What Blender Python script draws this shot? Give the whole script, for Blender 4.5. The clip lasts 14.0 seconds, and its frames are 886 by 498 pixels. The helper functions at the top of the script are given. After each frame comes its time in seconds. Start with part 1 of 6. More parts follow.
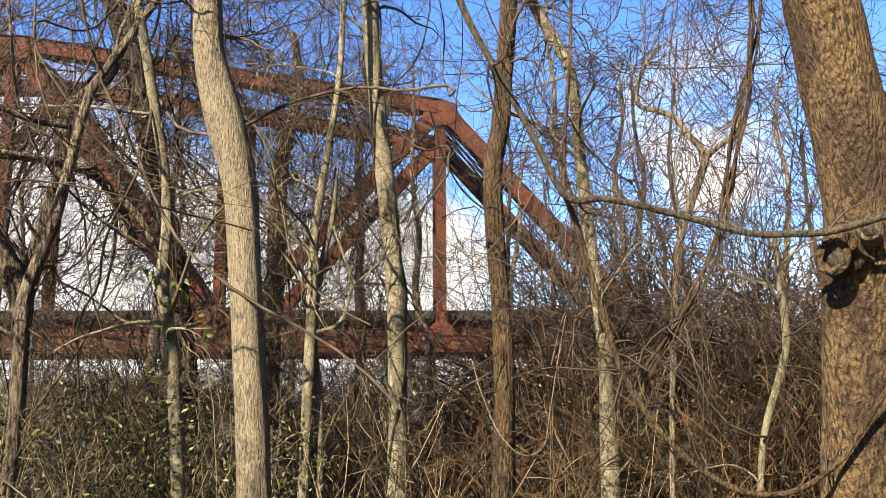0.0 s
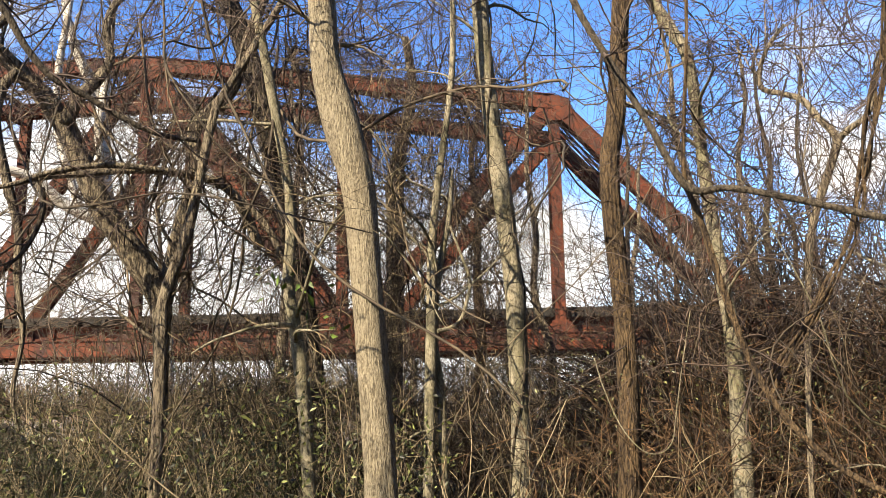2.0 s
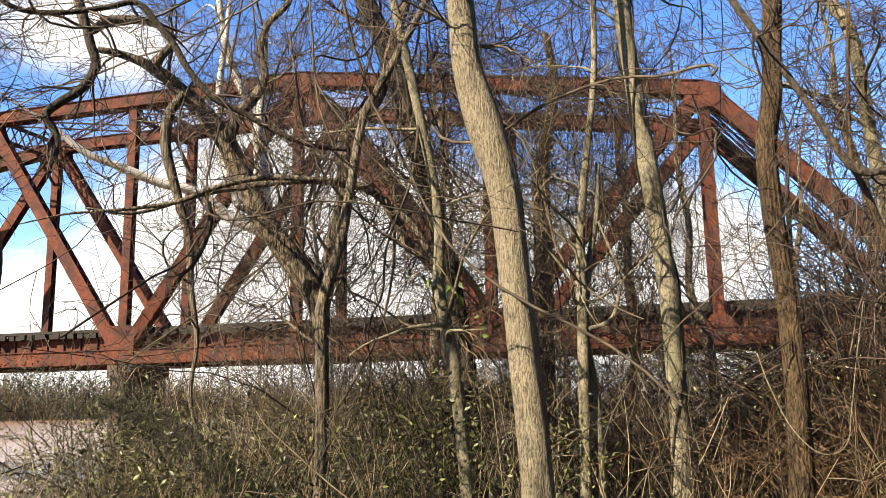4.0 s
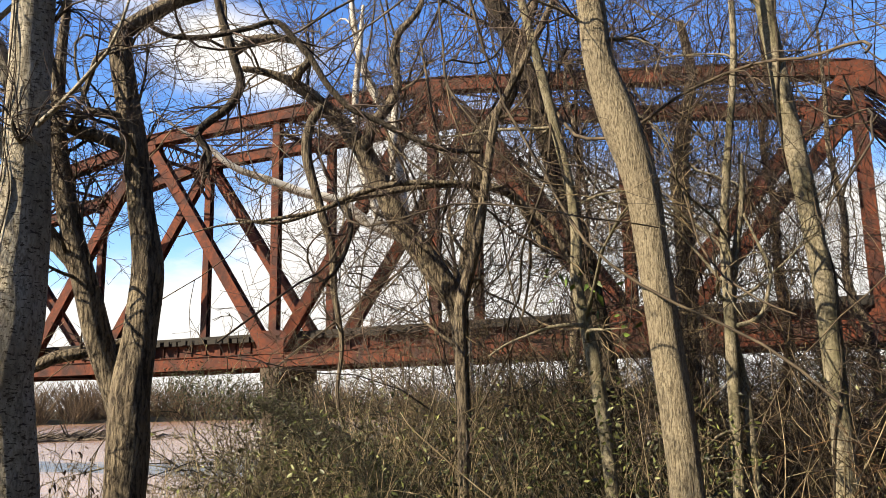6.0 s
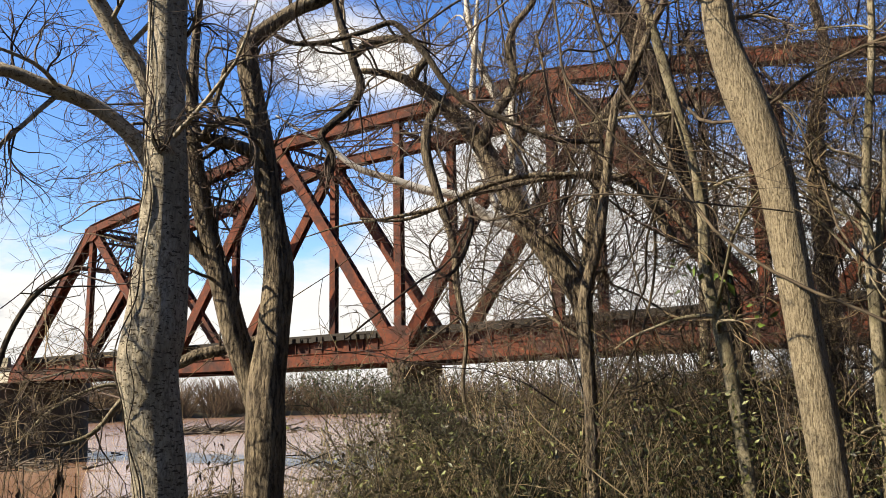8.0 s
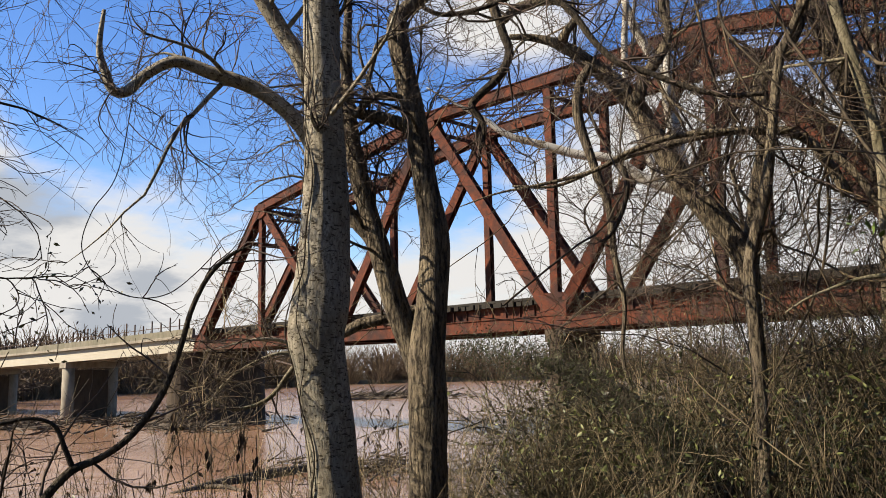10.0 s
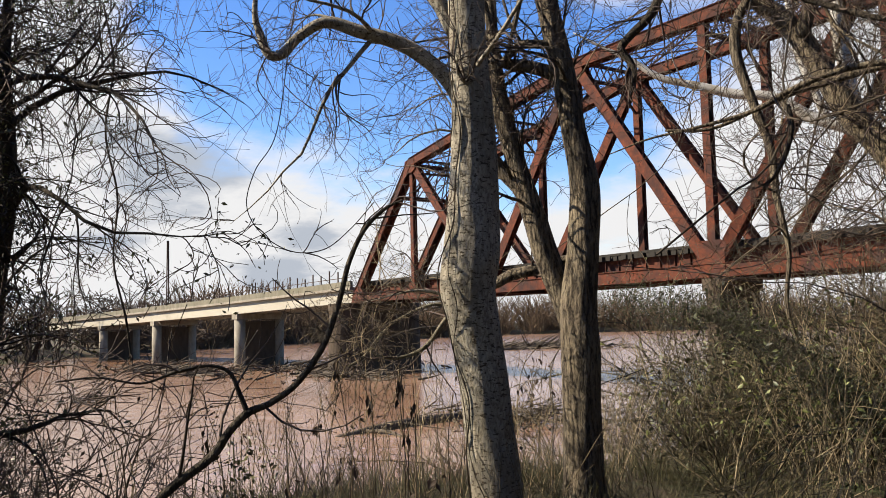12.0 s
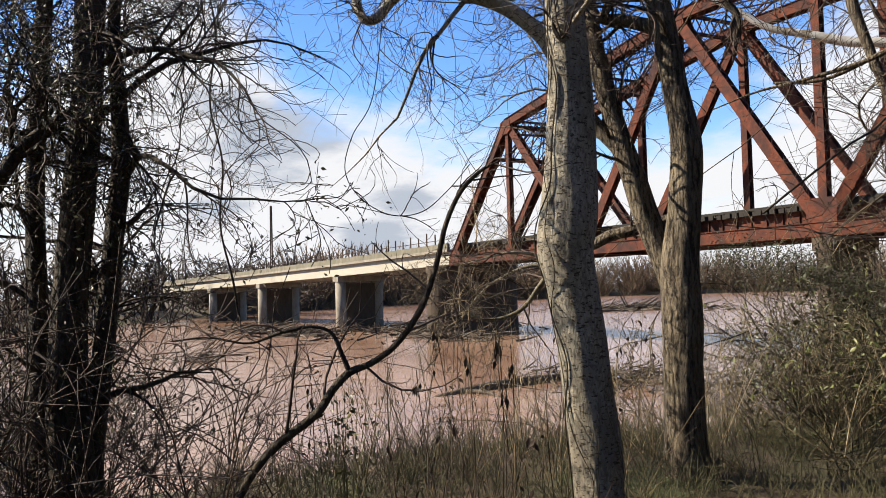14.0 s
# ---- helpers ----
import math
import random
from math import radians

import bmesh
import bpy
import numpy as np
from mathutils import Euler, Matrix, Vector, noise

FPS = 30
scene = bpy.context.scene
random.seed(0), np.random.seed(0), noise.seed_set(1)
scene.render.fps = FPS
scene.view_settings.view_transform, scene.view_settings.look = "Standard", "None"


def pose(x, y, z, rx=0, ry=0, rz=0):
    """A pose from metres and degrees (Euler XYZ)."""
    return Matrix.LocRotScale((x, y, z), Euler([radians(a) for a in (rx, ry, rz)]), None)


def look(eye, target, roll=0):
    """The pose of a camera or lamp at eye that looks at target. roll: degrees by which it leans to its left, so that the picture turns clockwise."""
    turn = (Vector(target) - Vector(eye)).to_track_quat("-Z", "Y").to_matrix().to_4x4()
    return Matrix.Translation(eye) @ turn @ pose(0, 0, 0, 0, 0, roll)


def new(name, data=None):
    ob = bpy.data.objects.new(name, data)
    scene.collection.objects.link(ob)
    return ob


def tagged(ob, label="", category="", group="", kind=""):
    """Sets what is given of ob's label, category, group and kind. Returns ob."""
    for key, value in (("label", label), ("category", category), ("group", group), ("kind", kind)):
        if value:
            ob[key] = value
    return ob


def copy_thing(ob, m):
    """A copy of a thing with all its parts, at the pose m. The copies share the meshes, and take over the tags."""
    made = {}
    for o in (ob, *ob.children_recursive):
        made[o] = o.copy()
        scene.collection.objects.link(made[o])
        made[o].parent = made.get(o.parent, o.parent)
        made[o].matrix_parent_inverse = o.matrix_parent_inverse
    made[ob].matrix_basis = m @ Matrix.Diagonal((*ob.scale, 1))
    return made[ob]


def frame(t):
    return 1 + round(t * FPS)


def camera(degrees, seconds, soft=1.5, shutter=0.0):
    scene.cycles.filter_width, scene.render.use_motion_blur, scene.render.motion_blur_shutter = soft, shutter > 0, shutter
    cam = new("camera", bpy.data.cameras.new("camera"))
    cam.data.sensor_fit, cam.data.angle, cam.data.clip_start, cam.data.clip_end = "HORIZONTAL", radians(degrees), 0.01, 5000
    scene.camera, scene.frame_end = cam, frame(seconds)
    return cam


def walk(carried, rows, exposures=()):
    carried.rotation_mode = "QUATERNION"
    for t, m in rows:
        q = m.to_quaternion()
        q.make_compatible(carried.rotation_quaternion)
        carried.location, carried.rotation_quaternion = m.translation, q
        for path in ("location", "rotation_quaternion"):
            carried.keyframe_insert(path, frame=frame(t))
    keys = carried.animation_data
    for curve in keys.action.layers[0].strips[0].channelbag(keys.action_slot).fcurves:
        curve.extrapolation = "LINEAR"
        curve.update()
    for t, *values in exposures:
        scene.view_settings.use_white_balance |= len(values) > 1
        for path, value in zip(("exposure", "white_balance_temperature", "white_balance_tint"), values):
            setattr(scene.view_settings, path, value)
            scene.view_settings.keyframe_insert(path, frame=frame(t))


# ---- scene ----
# The camera stands on the bank and turns from the woods to the river.
cam = camera(55.8, 14.0, soft=0.65)
EYE = 1.6
TURNS = [
    (0, -0.00, 10.27, -0.25),
    (0.5, 0.57, 10.23, -0.28),
    (1, 2.37, 10.21, -0.43),
    (1.5, 5.06, 10.22, -0.52),
    (2, 8.13, 10.20, -0.58),
    (2.5, 10.81, 10.18, -0.64),
    (3, 13.34, 10.19, -0.76),
    (5.5, 25.57, 10.41, -1.00),
    (6, 27.83, 10.46, -1.04),
    (6.5, 30.22, 10.44, -1.09),
    (7, 32.44, 10.37, -1.10),
    (7.5, 34.26, 10.34, -1.14),
    (10, 46.98, 8.21, -1.27),
    (10.5, 50.01, 7.38, -1.36),
    (11, 52.67, 6.67, -1.37),
    (11.5, 55.27, 5.84, -1.41),
    (12, 57.33, 5.10, -1.36),
    (12.5, 59.09, 4.40, -1.38),
    (13, 60.81, 3.76, -1.45),
    (13.5, 62.68, 3.14, -1.50),
    (14, 64.01, 2.66, -1.51),
]
walk(cam, [(t, pose(0, 0, EYE, 90 + pitch, 0, yaw) @ pose(0, 0, 0, 0, 0, roll)) for t, yaw, pitch, roll in TURNS],
     [(0, 2.38, 7300, 10), (3, 2.38, 7300, 10), (5.5, 2.06, 7400, 10), (7.5, 1.98, 7350, 10), (10, 1.58, 7150, 11), (14, 1.76, 6750, 11)])

# ---- light ----
SUN_YAW, SUN_UP = 146.0, 36.0
sun_data = bpy.data.lights.new("sun", "SUN")
sun_data.energy, sun_data.angle, sun_data.color = 5.0, radians(0.53), (1.0, 0.91, 0.76)
sun = new("sun", sun_data)
to_sun = Vector((-math.sin(radians(SUN_YAW)) * math.cos(radians(SUN_UP)), math.cos(radians(SUN_YAW)) * math.cos(radians(SUN_UP)), math.sin(radians(SUN_UP))))
sun.matrix_world = look(to_sun * 100, (0, 0, 0))

world = bpy.data.worlds.new("sky")
scene.world = world
world.use_nodes = True


def sky_nodes():
    nt = world.node_tree
    nt.nodes.clear()
    add = nt.nodes.new
    link = nt.links.new

    def maths(op, a, b=None, clamp=False):
        n = add("ShaderNodeMath")
        n.operation, n.use_clamp = op, clamp
        for i, v in enumerate((a, b)):
            if v is None:
                continue
            if isinstance(v, (int, float)):
                n.inputs[i].default_value = v
            else:
                link(v, n.inputs[i])
        return n.outputs[0]

    def ramp(value, low, high):
        n = add("ShaderNodeMapRange")
        n.interpolation_type = "SMOOTHSTEP"
        link(value, n.inputs["Value"])
        n.inputs["From Min"].default_value, n.inputs["From Max"].default_value = low, high
        return n.outputs["Result"]

    sky = add("ShaderNodeTexSky")
    sky.sky_type, sky.sun_disc = "NISHITA", False
    sky.sun_elevation, sky.sun_rotation = radians(SUN_UP), radians(-SUN_YAW)
    sky.air_density, sky.dust_density, sky.ozone_density = 1.0, 0.3, 3.0
    coord = add("ShaderNodeTexCoord").outputs["Generated"]
    split = add("ShaderNodeSeparateXYZ")
    link(coord, split.inputs[0])
    x, y, z = split.outputs
    up = maths("ADD", maths("MAXIMUM", z, 0.0), 0.22)
    flat = add("ShaderNodeCombineXYZ")
    link(maths("DIVIDE", x, up), flat.inputs[0])
    link(maths("DIVIDE", y, up), flat.inputs[1])

    def cloud_noise(scale, detail, rough, shift):
        n = add("ShaderNodeTexNoise")
        n.noise_dimensions = "3D"
        m = add("ShaderNodeMapping")
        m.inputs["Location"].default_value = shift
        link(flat.outputs[0], m.inputs["Vector"])
        link(m.outputs[0], n.inputs["Vector"])
        n.inputs["Scale"].default_value, n.inputs["Detail"].default_value, n.inputs["Roughness"].default_value = scale, detail, rough
        return n.outputs["Fac"]

    blue = add("ShaderNodeHueSaturation")
    link(sky.outputs[0], blue.inputs["Color"])
    blue.inputs["Saturation"].default_value = 1.28
    blue.inputs["Value"].default_value = 1.0
    blue.inputs["Hue"].default_value = 0.513
    puff = add("ShaderNodeVectorMath")
    puff.operation = "DOT_PRODUCT"
    link(coord, puff.inputs[0])
    puff.inputs[1].default_value = (0.30, 0.895, 0.33)
    big = cloud_noise(0.9, 7, 0.58, (2.3, 0.7, 0.4))
    fine = cloud_noise(3.1, 6, 0.6, (5.1, 1.2, 3.0))
    low = ramp(z, 0.36, 0.10)
    right = ramp(x, -0.10, 0.12)
    cover = maths("ADD", maths("MULTIPLY", maths("SUBTRACT", big, 0.5), 1.5), maths("MULTIPLY", maths("SUBTRACT", fine, 0.5), 0.5))
    cover = maths("ADD", cover, maths("MULTIPLY", low, 0.80))
    cover = maths("SUBTRACT", cover, maths("MULTIPLY", right, 0.35))
    cover = maths("SUBTRACT", cover, maths("MULTIPLY", ramp(y, 0.15, -0.35), 1.1))
    cover = maths("SUBTRACT", cover, maths("MULTIPLY", ramp(x, 0.42, 0.75), 0.8))
    cover = maths("ADD", cover, maths("MULTIPLY", ramp(x, -0.30, -0.62), maths("MULTIPLY", ramp(z, 0.55, 0.30), 0.18)))
    cover = maths("ADD", cover, maths("MULTIPLY", ramp(puff.outputs["Value"], 0.986, 0.998), 0.8))
    for way, lo, hi, amount in (((-0.533, 0.733, 0.423), 0.94, 0.995, 0.12), ((-0.83, 0.44, 0.34), 0.95, 0.995, -0.55), ((-0.67, 0.63, 0.39), 0.985, 0.999, 0.12), ((-0.30, 0.927, 0.225), 0.94, 0.99, 0.12)):
        spot = add("ShaderNodeVectorMath")
        spot.operation = "DOT_PRODUCT"
        link(coord, spot.inputs[0])
        spot.inputs[1].default_value = way
        cover = maths("ADD", cover, maths("MULTIPLY", ramp(spot.outputs["Value"], lo, hi), amount))
    bear = maths("MULTIPLY", maths("ARCTAN2", maths("MULTIPLY", x, -1.0), y), 57.2958)
    height = maths("MULTIPLY", maths("ARCSINE", z), 57.2958)

    def bank(b, e, wide, tall):
        """1 in the middle of an oval of sky, 0 at its edge."""
        u = maths("DIVIDE", maths("SUBTRACT", bear, b), wide)
        v = maths("DIVIDE", maths("SUBTRACT", height, e), tall)
        return maths("SUBTRACT", 1.0, maths("SQRT", maths("ADD", maths("MULTIPLY", u, u), maths("MULTIPLY", v, v))), True)

    wisp = cloud_noise(2.2, 8, 0.62, (1.1, 4.2, 0.0))
    for b, e, wide, tall, amount in ((46, 12, 13, 11, -0.6), (43, 23, 8, 4, 0.5), (51, 20, 8, 6, 0.4), (25, 12, 15, 10, 0.5), (83, 22, 9, 5, 0.55), (53, 27, 8, 5, 0.7)):
        cover = maths("ADD", cover, maths("MULTIPLY", bank(b, e, wide, tall), amount))
    cover = maths("ADD", cover, maths("MULTIPLY", maths("SUBTRACT", wisp, 0.5), 0.7))
    mask = ramp(cover, 0.22, 0.66)
    dark = 0.0
    for b, e, wide, tall, amount in ((75.5, 10.5, 7, 4.5, 1.2), (68.5, 3.6, 5, 1.7, 1.3), (66, 6.0, 4, 1.3, 0.8), (88, 9, 6, 3, 0.9), (79, 5.5, 4, 1.2, 0.6)):
        dark = maths("ADD", maths("MULTIPLY", bank(b, e, wide, tall), amount), dark)
    light = maths("ADD", maths("SUBTRACT", fine, maths("MULTIPLY", dark, 0.42)), 0.14)
    shade = ramp(light, 0.30, 0.60)
    grey = add("ShaderNodeMix")
    grey.data_type = "RGBA"
    link(shade, grey.inputs[0])
    grey.inputs[6].default_value, grey.inputs[7].default_value = (0.52, 0.59, 0.70, 1), (0.925, 0.96, 1.01, 1)
    bg_sky, bg_cloud, mix, out = add("ShaderNodeBackground"), add("ShaderNodeBackground"), add("ShaderNodeMixShader"), add("ShaderNodeOutputWorld")
    link(blue.outputs[0], bg_sky.inputs[0])
    bg_sky.inputs[1].default_value = 0.074
    link(grey.outputs[2], bg_cloud.inputs[0])
    bg_cloud.inputs[1].default_value = 0.29
    link(mask, mix.inputs[0])
    link(bg_sky.outputs[0], mix.inputs[1])
    link(bg_cloud.outputs[0], mix.inputs[2])
    link(mix.outputs[0], out.inputs[0])


sky_nodes()



# ---- materials ----
def material(name, dark, light, scale=8.0, stretch=(1, 1, 1), rough=0.85, bump=0.4, metal=0.0, spots=None, spot_at=(0.55, 0.65), spot_scale=2.0, wave=None, island=0.0, translucent=0.0, detail=6):
    """Two tones mixed by noise at object scale, spots of a third tone at a larger one, and a relief."""
    dark, light = ([v * 0.36 for v in c] for c in (dark, light))
    spots = spots and [v * 0.36 for v in spots]
    m = bpy.data.materials.new(name)
    m.use_nodes = True
    nt = m.node_tree
    add, link = nt.nodes.new, nt.links.new
    bsdf = nt.nodes["Principled BSDF"]
    geo = add("ShaderNodeTexCoord")
    mp = add("ShaderNodeMapping")
    mp.inputs["Scale"].default_value = stretch
    link(geo.outputs["Object"], mp.inputs["Vector"])
    n1 = add("ShaderNodeTexNoise")
    n1.inputs["Scale"].default_value, n1.inputs["Detail"].default_value, n1.inputs["Roughness"].default_value = scale, detail, 0.65
    link(mp.outputs[0], n1.inputs["Vector"])
    r1 = add("ShaderNodeMapRange")
    r1.inputs["From Min"].default_value, r1.inputs["From Max"].default_value = 0.32, 0.68
    link(n1.outputs["Fac"], r1.inputs["Value"])
    mix = add("ShaderNodeMix")
    mix.data_type = "RGBA"
    mix.inputs[6].default_value, mix.inputs[7].default_value = (*dark, 1), (*light, 1)
    link(r1.outputs["Result"], mix.inputs[0])
    colour = mix.outputs[2]
    height = n1.outputs["Fac"]
    if wave:
        w = add("ShaderNodeTexNoise")
        mw = add("ShaderNodeMapping")
        mw.inputs["Scale"].default_value = wave[1]
        link(geo.outputs["Object"], mw.inputs["Vector"])
        link(mw.outputs[0], w.inputs["Vector"])
        w.inputs["Scale"].default_value, w.inputs["Detail"].default_value, w.inputs["Roughness"].default_value = wave[0], 4, 0.55
        off = add("ShaderNodeMath")
        off.operation = "SUBTRACT"
        off.inputs[1].default_value = 0.5
        link(w.outputs["Fac"], off.inputs[0])
        away = add("ShaderNodeMath")
        away.operation = "ABSOLUTE"
        link(off.outputs[0], away.inputs[0])
        rw = add("ShaderNodeMapRange")
        rw.inputs["From Min"].default_value, rw.inputs["From Max"].default_value = 0.0, wave[2]
        rw.inputs["To Min"].default_value = 0.0
        link(away.outputs[0], rw.inputs["Value"])
        dk = add("ShaderNodeMix")
        dk.data_type = "RGBA"
        dk.inputs[6].default_value = (*[c * 0.5 for c in dark], 1)
        link(rw.outputs["Result"], dk.inputs[0])
        link(colour, dk.inputs[7])
        colour = dk.outputs[2]
        hm = add("ShaderNodeMath")
        hm.operation = "ADD"
        link(rw.outputs["Result"], hm.inputs[0])
        link(n1.outputs["Fac"], hm.inputs[1])
        height = hm.outputs[0]
    if spots:
        n2 = add("ShaderNodeTexNoise")
        n2.inputs["Scale"].default_value, n2.inputs["Detail"].default_value = spot_scale, 5
        link(geo.outputs["Object"], n2.inputs["Vector"])
        r2 = add("ShaderNodeMapRange")
        r2.inputs["From Min"].default_value, r2.inputs["From Max"].default_value = spot_at
        link(n2.outputs["Fac"], r2.inputs["Value"])
        ms = add("ShaderNodeMix")
        ms.data_type = "RGBA"
        ms.inputs[7].default_value = (*spots, 1)
        link(r2.outputs["Result"], ms.inputs[0])
        link(colour, ms.inputs[6])
        colour = ms.outputs[2]
    if island:
        g = add("ShaderNodeNewGeometry")
        hv = add("ShaderNodeHueSaturation")
        mr = add("ShaderNodeMapRange")
        mr.inputs["To Min"].default_value, mr.inputs["To Max"].default_value = 1 - island, 1 + island
        link(g.outputs["Random Per Island"], mr.inputs["Value"])
        link(mr.outputs["Result"], hv.inputs["Value"])
        link(colour, hv.inputs["Color"])
        colour = hv.outputs[0]
    link(colour, bsdf.inputs["Base Color"])
    bsdf.inputs["Roughness"].default_value, bsdf.inputs["Metallic"].default_value = rough, metal
    bsdf.inputs["Specular IOR Level"].default_value = 0.25
    if bump:
        b = add("ShaderNodeBump")
        b.inputs["Strength"].default_value, b.inputs["Distance"].default_value = bump, 0.03
        link(height, b.inputs["Height"])
        link(b.outputs[0], bsdf.inputs["Normal"])
    return m


def bark(name, pit, plate, patch, scale, tall, crack=0.6, flecks=None, rough=0.9, bump=1.0, grain=70, deep=0.02):
    """Bark: uneven plates with dark joints, a fine grain, and large patches of a second tone; flecks are small dark marks."""
    pit, plate, patch = ((*[v * 0.36 for v in c], 1) for c in (pit, plate, patch))
    m = bpy.data.materials.new(name)
    m.use_nodes = True
    nt = m.node_tree
    add, link = nt.nodes.new, nt.links.new
    bsdf = nt.nodes["Principled BSDF"]
    place = add("ShaderNodeTexCoord").outputs["Object"]

    def noise(scale, stretch, detail=5, rough=0.6, shift=0.0):
        mp, n = add("ShaderNodeMapping"), add("ShaderNodeTexNoise")
        mp.inputs["Scale"].default_value = (1, 1, stretch)
        mp.inputs["Location"].default_value = (shift, shift, shift)
        link(place, mp.inputs["Vector"])
        link(mp.outputs[0], n.inputs["Vector"])
        n.inputs["Scale"].default_value, n.inputs["Detail"].default_value, n.inputs["Roughness"].default_value = scale, detail, rough
        return n.outputs

    def span(value, low, high, a=0.0, b=1.0):
        r = add("ShaderNodeMapRange")
        link(value, r.inputs["Value"])
        r.inputs["From Min"].default_value, r.inputs["From Max"].default_value = low, high
        r.inputs["To Min"].default_value, r.inputs["To Max"].default_value = a, b
        return r.outputs["Result"]

    def blend(fac, a, b):
        x = add("ShaderNodeMix")
        x.data_type = "RGBA"
        link(fac, x.inputs[0])
        for socket, v in ((6, a), (7, b)):
            if isinstance(v, tuple):
                x.inputs[socket].default_value = v
            else:
                link(v, x.inputs[socket])
        return x.outputs[2]

    # plates: stretched cells whose outlines wander
    warp = add("ShaderNodeVectorMath")
    warp.operation = "MULTIPLY_ADD"
    link(noise(14, 0.5, 4)["Color"], warp.inputs[0])
    warp.inputs[1].default_value = (0.06, 0.06, 0.16)
    link(place, warp.inputs[2])
    mp = add("ShaderNodeMapping")
    mp.inputs["Scale"].default_value = (1, 1, tall)
    link(warp.outputs[0], mp.inputs["Vector"])
    cells = add("ShaderNodeTexVoronoi")
    cells.feature = "F1"
    cells.inputs["Scale"].default_value = scale
    link(mp.outputs[0], cells.inputs["Vector"])
    plates = span(cells.outputs["Distance"], 0.15, 0.85, 1.0, 0.0)
    fine = span(noise(grain, 0.45, 4, 0.7, 3.0)["Fac"], 0.3, 0.7)
    mixer = add("ShaderNodeMix")
    mixer.inputs[0].default_value = crack
    link(fine, mixer.inputs[2])
    link(plates, mixer.inputs[3])
    relief = mixer.outputs[0]
    tone = blend(span(noise(3.2, 0.45, 5, 0.65, 8.0)["Fac"], 0.42, 0.60), plate, patch)
    colour = blend(span(relief, 0.22, 0.62), pit, tone)
    if flecks:
        mark = span(noise(flecks[0], flecks[1], 3, 0.5, 1.0)["Fac"], flecks[2], flecks[2] + 0.05)
        colour = blend(mark, colour, (0.05, 0.039, 0.025, 1))
    link(colour, bsdf.inputs["Base Color"])
    bsdf.inputs["Roughness"].default_value = rough
    bsdf.inputs["Specular IOR Level"].default_value = 0.2
    b = add("ShaderNodeBump")
    b.inputs["Strength"].default_value, b.inputs["Distance"].default_value = bump, deep
    link(relief, b.inputs["Height"])
    link(b.outputs[0], bsdf.inputs["Normal"])
    return m


BARK = bark("furrowed_bark", (0.17, 0.135, 0.085), (0.50, 0.42, 0.285), (0.41, 0.34, 0.23), 70, 0.13, 0.42)
BARK_BROWN = bark("brown_flaking_bark", (0.038, 0.023, 0.013), (0.22, 0.142, 0.07), (0.13, 0.083, 0.042), 42, 0.17, 0.55, grain=46, deep=0.05)
BARK_FLAKY = bark("golden_brown_flaking_bark", (0.05, 0.028, 0.013), (0.29, 0.19, 0.085), (0.105, 0.062, 0.034), 46, 0.42, 0.5, grain=40, deep=0.05)
BARK_GREY = bark("grey_brown_bark", (0.07, 0.053, 0.035), (0.48, 0.39, 0.265), (0.31, 0.245, 0.17), 38, 0.16, 0.6, deep=0.04)
BARK_PALE = bark("mottled_pale_bark", (0.16, 0.135, 0.085), (0.46, 0.40, 0.285), (0.25, 0.225, 0.13), 40, 0.4, 0.3, bump=0.6)
BARK_SMOOTH = bark("smooth_grey_bark", (0.30, 0.26, 0.19), (0.76, 0.69, 0.545), (0.44, 0.385, 0.29), 26, 0.6, 0.3, (30, 2.6, 0.575), bump=0.5)
# Dark bark; on the backlit waterside trunks it carries their shade.
BARK_DARK = bark("dark_and_shaded_bark", (0.03, 0.023, 0.016), (0.16, 0.125, 0.085), (0.10, 0.08, 0.055), 44, 0.28, 0.5)
WHITE_BARK = material("bleached_white_bark", (0.46, 0.42, 0.34), (0.80, 0.77, 0.70), 3, (1, 1, 1), 0.7, 0.2, spots=(0.30, 0.25, 0.18), spot_at=(0.56, 0.62), spot_scale=2.2)
TWIG = material("purple_brown_twigs", (0.045, 0.030, 0.024), (0.15, 0.102, 0.074), 3, rough=0.8, bump=0, island=0.6, detail=2)
TWIG_RED = material("red_brown_brush", (0.028, 0.015, 0.008), (0.21, 0.117, 0.054), 3, rough=0.8, bump=0, island=0.95, detail=2)
TWIG_OLIVE = material("olive_brown_twigs", (0.022, 0.018, 0.009), (0.20, 0.158, 0.08), 3, rough=0.8, bump=0, island=0.95, detail=2)
TWIG_GREY = material("grey_brown_twigs", (0.05, 0.037, 0.021), (0.34, 0.255, 0.145), 3, rough=0.8, bump=0, island=0.8, detail=2)
VINE = material("brown_woody_vines", (0.06, 0.043, 0.027), (0.24, 0.178, 0.108), 5, rough=0.85, bump=0, island=0.6, detail=2)
CANE = material("dry_straw_canes", (0.28, 0.21, 0.12), (0.60, 0.48, 0.30), 3, rough=0.7, bump=0, island=0.35, detail=2)
LEAF = material("small_green_leaves", (0.07, 0.075, 0.027), (0.20, 0.195, 0.072), 3, rough=0.5, bump=0, island=0.75, detail=2)
# Paler leaves for the brush front; the sunlight is put into the colour.
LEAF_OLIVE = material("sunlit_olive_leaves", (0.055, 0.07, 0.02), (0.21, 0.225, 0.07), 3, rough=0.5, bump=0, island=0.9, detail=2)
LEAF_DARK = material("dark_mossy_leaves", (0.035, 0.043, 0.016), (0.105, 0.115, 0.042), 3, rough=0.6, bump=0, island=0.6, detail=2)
LEAF_BRIGHT = material("fresh_green_leaves", (0.10, 0.17, 0.03), (0.20, 0.30, 0.06), 5, rough=0.5, bump=0, island=0.3, detail=2)
